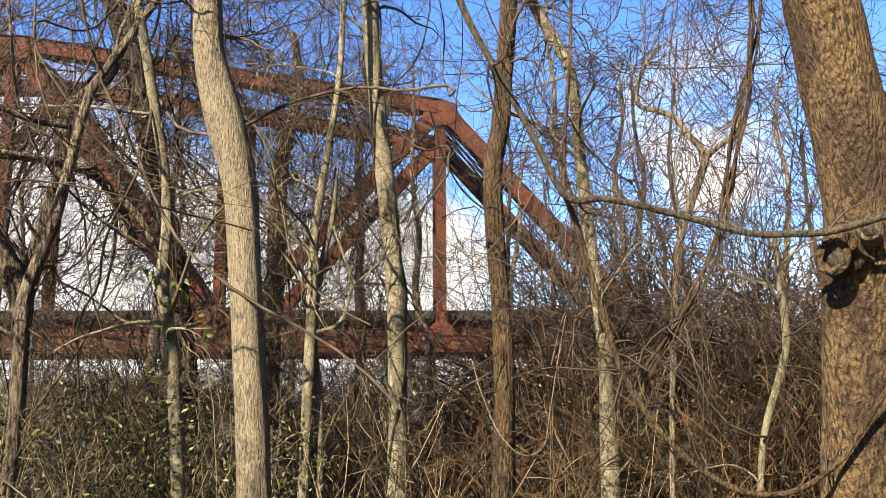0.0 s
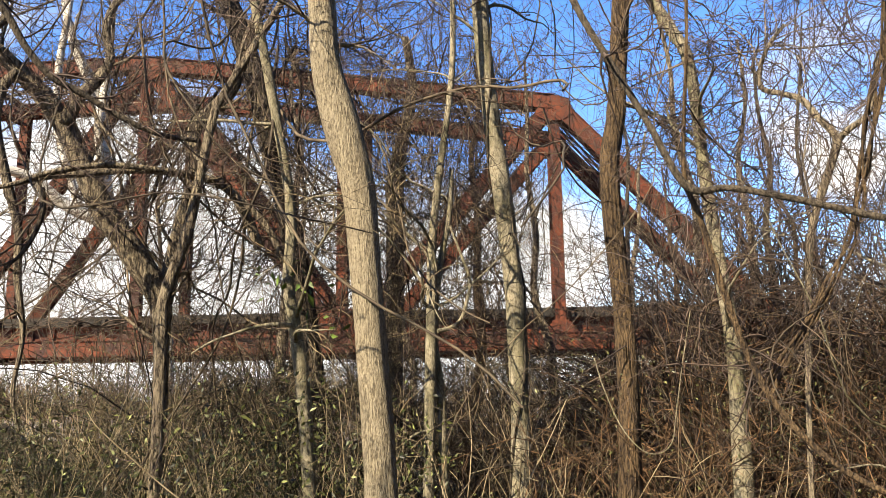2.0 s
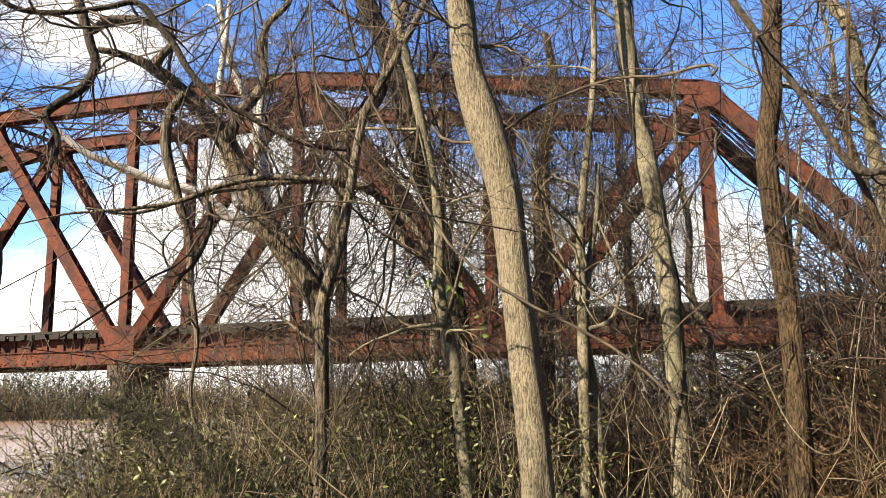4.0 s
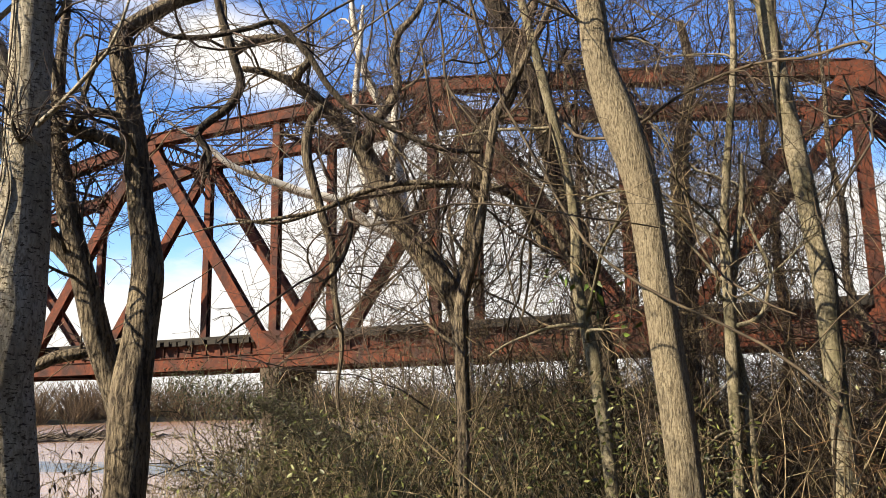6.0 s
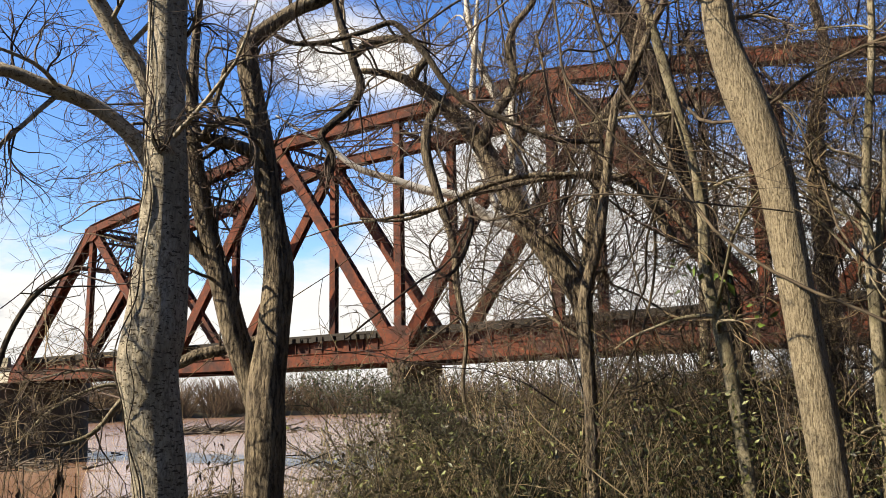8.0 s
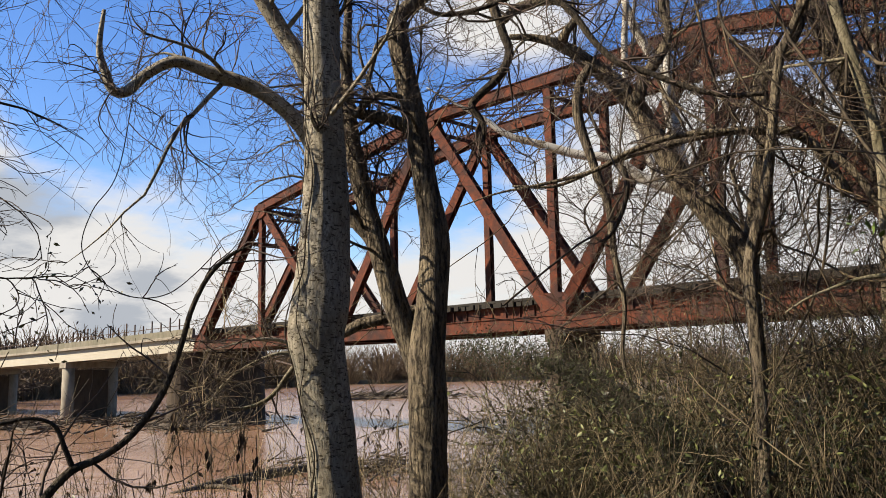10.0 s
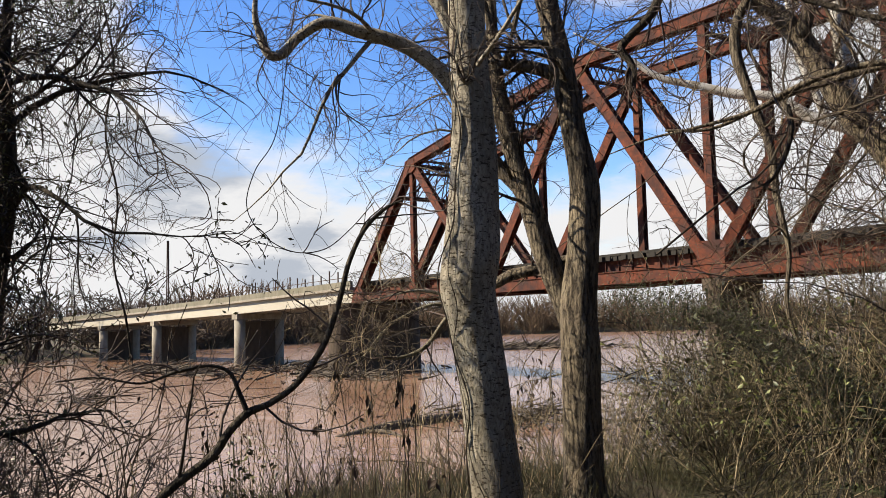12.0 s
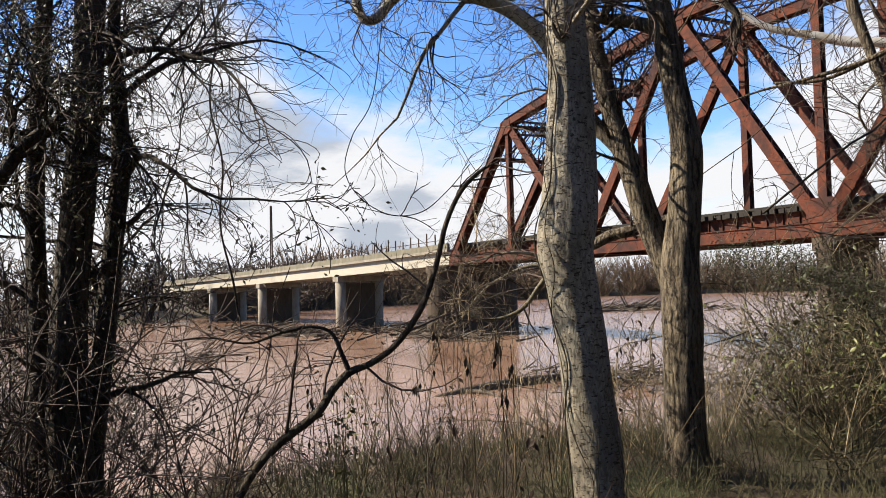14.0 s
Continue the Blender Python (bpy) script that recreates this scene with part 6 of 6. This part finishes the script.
def shrub_leaves():
    rng = np.random.default_rng(8)
    h = Heap()
    for count, x0, x1, y0, y1, b0, b1, top, leaf in ((600, -13, 0, 8, 17, 12, 41, 2.5, 0.026), (300, -1, 10, 8.5, 15, -34, 4, 2.2, 0.035), (160, -13, -5, 3, 11, 37, 57, 1.2, 0.018), (240, -9, -4.5, 5.5, 9.5, 33, 45.5, 1.75, 0.022)):
        for x, y in scatter(rng, count, x0, x1, y0, y1, lambda x, y: on_land(x, y, 1.5) and b0 < bearing(x, y) < b1 and math.hypot(x, y) > 8.8):
            z = float(ground_z(x, y)) + rng.uniform(0.1, 1) ** 1.3 * top
            v, t = leaf_cloud(rng, [(x, y, z)], (0.34, 0.34, 0.28), 46, leaf * 1.25)
            h.add(v, None, t)
    stuff("evergreen_leaves", h, LEAF, "small olive-green leaves of evergreen shrubs in the brush", "leaves")
    h, tufts = Heap(), Heap()
    for x, y in scatter(rng, 46, -6, 5, 8, 12, lambda x, y: 9.0 < math.hypot(x, y) < 11.5 and (12 < bearing(x, y) < 37 or -24 < bearing(x, y) < -9)):
        z = float(ground_z(x, y)) + rng.uniform(0.3, 1.5)
        v, t = leaf_cloud(rng, [(x, y, z)], (0.34, 0.34, 0.4), 130, 0.036)
        h.add(v, None, t)
    for x, y in scatter(rng, 120, -8, 1, 5, 10, lambda x, y: 8.0 < math.hypot(x, y) < 9.6 and 8 < bearing(x, y) < 44):
        z = float(ground_z(x, y)) + rng.uniform(0.2, 1.45)
        v, t = leaf_cloud(rng, [(x, y, z)], (0.24, 0.24, 0.3), 34, 0.062)
        tufts.add(v, None, t)
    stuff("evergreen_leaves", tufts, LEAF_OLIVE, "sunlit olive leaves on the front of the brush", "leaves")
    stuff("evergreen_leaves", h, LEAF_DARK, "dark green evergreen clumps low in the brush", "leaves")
    h = Heap()
    line = curve_points([(-6.5, 6.3, 1.85, 0.1), (-6.0, 6.8, 1.72, 0.1), (-5.55, 7.15, 1.5, 0.1), (-4.95, 7.55, 1.0, 0.1), (-4.5, 7.8, 0.6, 0.1)], 12)[:, :3]
    v, t = leaf_cloud(rng, line, (0.15, 0.15, 0.12), 240, 0.024)
    h.add(v, None, t)
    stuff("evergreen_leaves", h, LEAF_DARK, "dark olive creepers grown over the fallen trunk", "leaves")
    h = Heap()
    for _ in range(210):
        x, y = rng.uniform(-5.7, -4.3), rng.uniform(-1.3, 0.62)
        z = rng.choice([rng.uniform(0.0, 1.9), rng.uniform(0.0, 1.5), rng.uniform(2.1, 3.9)])
        v, t = leaf_cloud(rng, [(x, y, z)], (0.2, 0.2, 0.16), 30, 0.03)
        h.add(v, None, t)
    stuff("evergreen_leaves", h, LEAF, "dark narrow leaves in the shade of the waterside trees", "leaves")


shrub_leaves()


def curtain(rng, h, x, y, z, wide, drop, count, r=0.0035):
    """Hanging, tangled vine stems."""
    start = np.column_stack([rng.normal(x, wide, count), rng.normal(y, wide * 0.7, count), rng.normal(z, drop * 0.22, count)])
    way = np.column_stack([rng.normal(0, 0.35, count), rng.normal(0, 0.35, count), -np.ones(count)])
    p, rr = grow(rng, start, way, drop * rng.uniform(0.3, 1.1, count), np.full(count, r), np.full(count, r * 0.5), 9, 0.28, -0.04)
    h.lines(p, rr, 3)
    p2, r2 = shoots(rng, p, rr, 4, drop * 0.14, (0.4, 1.3), 0.05, 1, 4, 0.4, -0.05, 0.7, r * 0.5, r * 0.5)
    h.lines(p2, r2, 3)


def build_curtains():
    rng = np.random.default_rng(33)
    for label, rows in (("curtain of purple-brown vines hanging from the trees", [(-3.4, 11.5, 6.5, 0.6, 4.5, 110), (-2.2, 13.2, 7.0, 0.7, 6.0, 290), (-1.3, 13.0, 6.4, 0.5, 5.5, 230), (-4.6, 11.0, 6.0, 0.8, 4.0, 45), (-0.6, 14.0, 6.0, 0.7, 4.5, 90), (1.2, 12.6, 4.2, 0.6, 3.0, 50), (2.6, 11.8, 3.8, 0.8, 2.6, 50)]),
                        ("tangled vines round the crooked tree", [(-4.0, 8.2, 5.6, 0.4, 3.0, 70), (-5.0, 9.8, 6.4, 0.6, 4.2, 50), (-6.2, 9.3, 6.4, 0.7, 2.4, 60), (-4.6, 10.6, 7.2, 0.6, 4.5, 80)]),
                        ("loose vines hanging in the branches", [(2.3, 6.6, 4.6, 0.4, 3.4, 60), (3.0, 8.6, 4.6, 0.6, 3.6, 60), (1.6, 9.6, 6.0, 0.6, 2.4, 22), (4.6, 10.5, 4.6, 0.9, 3.8, 60), (0.9, 9.2, 6.0, 0.4, 2.2, 20)]),
                        ("vines and twigs tangled round the bent tree", [(-7.4, 13.2, 6.0, 0.8, 4.2, 60), (-6.4, 13.6, 7.0, 0.9, 5.0, 60), (-5.2, 14.0, 6.5, 0.8, 5.0, 45)]),
                        ("fine hanging vines over the river", [(-5.1, 2.1, 3.5, 0.3, 1.2, 36), (-5.0, 2.6, 3.9, 0.3, 1.1, 16), (-4.9, 0.7, 3.4, 0.3, 1.5, 24), (-4.7, 0.1, 3.4, 0.4, 1.5, 50), (-4.9, 1.3, 3.9, 0.4, 1.3, 26), (-4.8, 0.6, 3.4, 0.3, 1.6, 36)])):
        h = Heap()
        for x, y, z, wide, drop, count in rows:
            curtain(rng, h, x, y, z, wide, drop, count if y < 4 else int(count * 0.9), 0.0020 if y < 4 else 0.0040)
        stuff("vine_curtain", h, TWIG, label, "vines")


build_curtains()


def grass_patch():
    """Blades in tufts on the open bank."""
    rng = np.random.default_rng(12)
    h = Heap()
    for x, y in scatter(rng, 760, -11, -1.5, 1, 9, lambda x, y: on_land(x, y, 2.0) and 34 < bearing(x, y) < 80 and 5.8 < math.hypot(x, y) < 9.8):
        n = 9
        start = np.column_stack([rng.normal(x, 0.12, n), rng.normal(y, 0.12, n), np.full(n, float(ground_z(x, y)) - 0.02)])
        way = np.column_stack([rng.normal(0, 0.45, n), rng.normal(0, 0.45, n), np.ones(n)])
        p, r = grow(rng, start, way, rng.uniform(0.14, 0.52, n), np.full(n, 0.0042), np.full(n, 0.001), 4, 0.25, -0.12)
        h.lines(p, r, 3)
    stuff("grass", h, GRASS, "tufts of green and straw-coloured grass on the bank", "grass")


grass_patch()


def weeds():
    """Single tall stalks by the water, some with withered leaves."""
    rng = np.random.default_rng(14)
    stalks, leaves = Heap(), Heap()
    for x, y in scatter(rng, 130, -9, -2.5, 0.5, 7, lambda x, y: 50 < bearing(x, y) < 80 and 4.6 < math.hypot(x, y) < 8.5):
        g = float(ground_z(x, y))
        p, r = grow(rng, np.array([[x, y, g - 0.05]]), np.array([[rng.normal(0, 0.12), rng.normal(0, 0.12), 1.0]]), np.array([rng.uniform(0.7, 1.75)]), np.array([0.0045]), np.array([0.002]), 8, 0.07, 0.0)
        stalks.lines(p, r, 4)
        p2, r2 = shoots(rng, p, r, rng.integers(2, 7), 0.3, (0.4, 0.9), 0.4, 1, 4, 0.2, 0.02, 0.6, 0.001, 0.0015)
        stalks.lines(p2, r2, 3)
        if rng.random() < 0.16:
            v, t = leaf_cloud(rng, p[0, 4:8], (0.05, 0.05, 0.08), rng.integers(3, 8), 0.055, 1.2)
            leaves.add(v, None, t)
    stuff("weed_stalks", stalks, TWIG_GREY, "thin dry weed stalks on the edge of the bank", "weeds")
    stuff("withered_leaves", leaves, DEAD_LEAF, "withered brown leaves hanging on the stalks", "leaves")


weeds()


def hanging_leaves():
    rng = np.random.default_rng(19)
    h = Heap()
    for at in ((-4.70, 2.22, 1.30), (-4.61, 2.40, 1.19), (-4.53, 2.55, 1.21), (-4.75, 2.11, 1.00), (-4.52, 2.57, 1.23), (-4.50, 2.60, 0.94), (-4.96, 1.55, 0.49), (-4.98, 1.51, 0.94), (-4.48, 2.63, 1.14), (-4.66, 2.30, 0.73), (-4.82, 1.95, 0.64)):
        v, t = leaf_cloud(rng, [at], (0.012, 0.012, 0.045), 7, 0.06, 7.0)
        h.add(v, None, t)
        p, r = grow(rng, np.array([[at[0], at[1], at[2] + 0.1]]), np.array([[0.0, 0.05, -1.0]]), np.array([at[2] + 0.1 - float(ground_z(at[0], at[1]))]), np.array([0.003]), np.array([0.004]), 7, 0.05)
        h.lines(p, r, 4)
    stuff("withered_leaves", h, DEAD_LEAF, "large curled dead leaves on stalks above the water", "leaves")
    h = Heap()
    for at, size, count in (((-5.29, 1.84, 0.78), 0.11, 70), ((-5.31, 1.79, 0.58), 0.13, 60)):
        v, t = leaf_cloud(rng, [at], (size, size, size), count, 0.045)
        h.add(v, None, t)
        n = 6
        p, r = grow(rng, np.tile([at[0], at[1], float(ground_z(at[0], at[1]))], (n, 1)), np.column_stack([rng.normal(0, 0.1, n), rng.normal(0, 0.1, n), np.ones(n)]), np.full(n, at[2] + 0.15 - float(ground_z(at[0], at[1]))), np.full(n, 0.004), np.full(n, 0.002), 6, 0.08)
        h.lines(p, r, 3)
    stuff("evergreen_leaves", h, LEAF, "small evergreen shrub on the edge of the bank", "leaves")


hanging_leaves()


def leaf_clumps():
    rng = np.random.default_rng(15)
    for label, mat, rows in (("few bright green leaves on the pale sapling", LEAF_BRIGHT, [((-2.95, 8.29, 2.87), 0.12, 10, 0.13), ((-2.68, 8.38, 2.73), 0.10, 8, 0.13), ((-2.47, 8.44, 2.29), 0.14, 10, 0.12)]),
                             ("dark evergreen clump high in the vines", LEAF, [((-2.98, 14.70, 7.89), 0.55, 420, 0.06), ((-3.36, 14.62, 7.23), 0.5, 260, 0.06), ((-4.98, 12.01, 6.24), 0.4, 160, 0.06)])):
        h = Heap()
        for at, size, count, leaf in rows:
            v, t = leaf_cloud(rng, [at], (size, size, size * 0.8), count, leaf)
            h.add(v, None, t)
        stuff("leaf_clump", h, mat, label, "leaves")


leaf_clumps()


# ---- more trees of the wood ----
def wood_trees():
    rng = np.random.default_rng(77)
    protos = []
    for k in range(5):
        rows, x, y = [], 0.0, 0.0
        r = rng.uniform(0.06, 0.13)
        for j in range(8):
            rows.append((round(x, 2), round(y, 2), j * 1.3 - 0.2, r * (1 - j / 9)))
            x, y = x + rng.normal(0, 0.16), y + rng.normal(0, 0.16)
        ob = tree("bare slender tree deep in the wood", (BARK_GREY, BARK_DARK, BARK_GREY, BARK_BROWN, BARK_DARK)[k], rows, [], 9, TWIG, 0.25, seed=100 + k, reach=2.0, dense=5, fine_per=2, thick=1.15)
        protos.append(ob)
    spots = [(3.9, 17.5), (5.2, 16.0), (2.6, 15.5), (6.8, 14.2), (4.4, 18.0), (8.0, 19.0), (0.9, 17.5), (-0.4, 18.5), (-2.0, 16.5), (-3.6, 17.5), (-5.4, 16.0), (-1.2, 22.0), (1.8, 23.0), (6.4, 24.0), (10.5, 23.0), (-6.6, 20.0), (-8.0, 17.0), (12.5, 29.0), (14.0, 38.0), (9.0, 42.0), (16.0, 30.0), (8.6, 13.6), (-4.2, 22.5), (3.2, 27.0)]
    for j, (x, y) in enumerate(spots):
        m = pose(x, y, float(ground_z(x, y)), 0, 0, rng.uniform(0, 360))
        if j < len(protos):
            protos[j].matrix_world = m
        else:
            copy_thing(protos[j % len(protos)], m)


wood_trees()


# ---- unseen wood added behind the camera ----
def unseen_wood():
    """Unseen trees, added behind and to the right of the path to cut skylight; the sun comes through the open river
    side.
    """
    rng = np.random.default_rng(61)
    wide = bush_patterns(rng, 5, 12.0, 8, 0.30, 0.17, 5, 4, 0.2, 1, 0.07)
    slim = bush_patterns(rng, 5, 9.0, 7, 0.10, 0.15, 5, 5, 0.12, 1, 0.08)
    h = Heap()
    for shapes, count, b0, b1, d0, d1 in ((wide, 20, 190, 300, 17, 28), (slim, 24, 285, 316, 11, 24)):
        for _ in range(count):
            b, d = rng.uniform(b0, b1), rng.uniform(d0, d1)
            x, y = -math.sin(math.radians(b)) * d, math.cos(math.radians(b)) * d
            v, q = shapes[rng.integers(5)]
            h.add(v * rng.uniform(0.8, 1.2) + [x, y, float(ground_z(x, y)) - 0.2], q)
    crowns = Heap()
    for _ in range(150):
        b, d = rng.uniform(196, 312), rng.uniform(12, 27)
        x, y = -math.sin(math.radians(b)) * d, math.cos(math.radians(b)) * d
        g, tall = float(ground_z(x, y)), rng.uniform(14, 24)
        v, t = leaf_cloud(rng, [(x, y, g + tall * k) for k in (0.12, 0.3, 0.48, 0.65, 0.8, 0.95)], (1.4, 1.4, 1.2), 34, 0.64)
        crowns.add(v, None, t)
    stuff("unseen_wood", crowns, LEAF, "unseen evergreen growth added behind the path to block skylight", "woods")
    stuff("unseen_wood", h, TWIG_GREY, "unseen bare trees added behind the path to block skylight", "woods")


unseen_wood()

# ---- driftwood on the river ----
def drift_pile(label, x, y, rx, ry, count, long, thick, seed):
    rng = np.random.default_rng(seed)
    h = Heap()
    a = rng.normal(0, 0.5, count) + rng.choice([0.0, 1.6], count)
    start = np.column_stack([rng.normal(x, rx, count), rng.normal(y, ry, count), WATER_Z + np.abs(rng.normal(0, 0.18, count))])
    way = np.column_stack([np.cos(a), np.sin(a), rng.normal(0, 0.14, count)])
    p, r = grow(rng, start, way, long * rng.uniform(0.3, 1.2, count), thick * rng.uniform(0.3, 1.2, count), np.full(count, thick * 0.2), 5, 0.12, 0.0)
    h.lines(p, r, 5)
    stuff("drift_pile", h, DRIFT, label, "driftwood")


drift_pile("raft of flood debris against the end pier", -60.5, 29.0, 3.5, 1.6, 260, 3.0, 0.09, 1)
drift_pile("long line of driftwood before the approach piers", -82, 21.5, 8.0, 2.0, 420, 3.0, 0.09, 2)
drift_pile("driftwood lodged between the piers", -74, 33, 6.0, 4.0, 260, 3.0, 0.10, 3)
drift_pile("floating debris near the bank", -27.0, 21.0, 2.2, 1.6, 240, 1.8, 0.045, 4)
drift_pile("low island of debris in the river", -100, 78, 5.5, 4.5, 420, 5.0, 0.16, 5)
drift_pile("small clump of drift", -50.3, 8.4, 0.7, 0.6, 50, 1.4, 0.04, 6)

log = thing("floating_log", "long dark log afloat with a fork of branches", "log", at=(-28, 16, WATER_Z))
for name, rows in (("trunk", [(-27.4, 12.9, -2.35, 0.10), (-28.0, 15.0, -2.22, 0.17), (-28.6, 17.4, -2.18, 0.2), (-29.1, 19.6, -2.2, 0.18)]),
                   ("limb", [(-27.8, 14.2, -2.25, 0.09), (-26.8, 14.6, -2.2, 0.07), (-25.8, 14.7, -2.32, 0.05)])):
    ob = put(name, trunk_mesh(name, rows, 9, seed=9), DRIFT, log)
    ob.matrix_parent_inverse = Matrix.Translation((28, -16, -WATER_Z))


# ---- far bank ----
def build_far_woods():
    """Bare trees and reeds on the far bank and behind the approach."""
    rng = np.random.default_rng(40)
    shapes = bush_patterns(rng, 8, 6.0, 8, 0.26, 0.075, 4, 5, 0.16, 2, 0.028)
    reeds = bush_patterns(rng, 6, 8.0, 30, 0.24, 0.05, 3, 0, 0.18, 0, 0.09)
    h, g = Heap(), Heap()

    def sow(heap, kinds, count, b0, b1, d0, d1, e0, e1, s0, s1, fat=1.5):
        n = 0
        while n < count:
            a, d = math.radians(rng.uniform(b0, b1)), rng.uniform(d0, d1)
            x, y = -math.sin(a) * d, math.cos(a) * d
            if not e0 < float(far_d(x, y)) < e1:
                continue
            v, q = kinds[rng.integers(len(kinds))]
            s, th = rng.uniform(s0, s1), rng.uniform(0, 6.283)
            m = np.array([[math.cos(th), -math.sin(th), 0], [math.sin(th), math.cos(th), 0], [0, 0, 1]])
            heap.add((v @ m.T) * s * [fat, fat, 1] + [x, y, float(ground_z(x, y)) - 0.3], q)
            n += 1

    sow(h, shapes, 62, 66, 112, 95, 230, 3, 40, 1.1, 1.9)
    sow(h, shapes, 46, 62, 80, 112, 190, 2, 50, 0.9, 1.5)
    sow(g, reeds, 340, 10, 74, 130, 420, 1, 26, 1.0, 1.75, 1.9)
    stuff("far_woods", h, FAR_DARK, "belt of bare winter woods on the far bank", "woods")
    stuff("far_reeds", g, FAR_WOOD, "brown willow scrub along the far shore", "scrub")
    big = bush_patterns(rng, 3, 16.0, 9, 0.36, 0.26, 7, 9, 0.2, 5, 0.075)
    for j, (x, y, s) in enumerate(((-138, 36, 1.0), (-146, 30, 0.8), (-150, 38, 0.75), (-128, 14, 0.8), (-140, 8, 0.75))):
        t = thing("far_tree", "bare round-headed tree beyond the approach bridge", "tree", "far trees", at=(x, y, float(ground_z(x, y))))
        v, q = big[j % 3]
        put("crown", mesh_from("crown", v * s, q), FAR_DARK, t, kind="stuff")
        ob = put("trunk", trunk_mesh("trunk", [(0, 0, -0.5, 0.35), (0.1, 0, 1.5, 0.28), (0.1, 0.1, 4 * s, 0.2)], 8, seed=j), FAR_WOOD, t)


build_far_woods()


def mast():
    t = thing("radio_mast", "thin grey lattice mast behind the far trees", "mast", at=(-190, 48.8, 0.0))
    bm = bmesh.new()
    for a in range(3):
        x, y = 0.35 * math.cos(a * 2.094), 0.35 * math.sin(a * 2.094)
        box_into(bm, (x, y, -2), (x * 0.5, y * 0.5, 21.5), 0.2, 0.2, (1, 0, 0))
    part("tower", bm, RAIL, t)


mast()
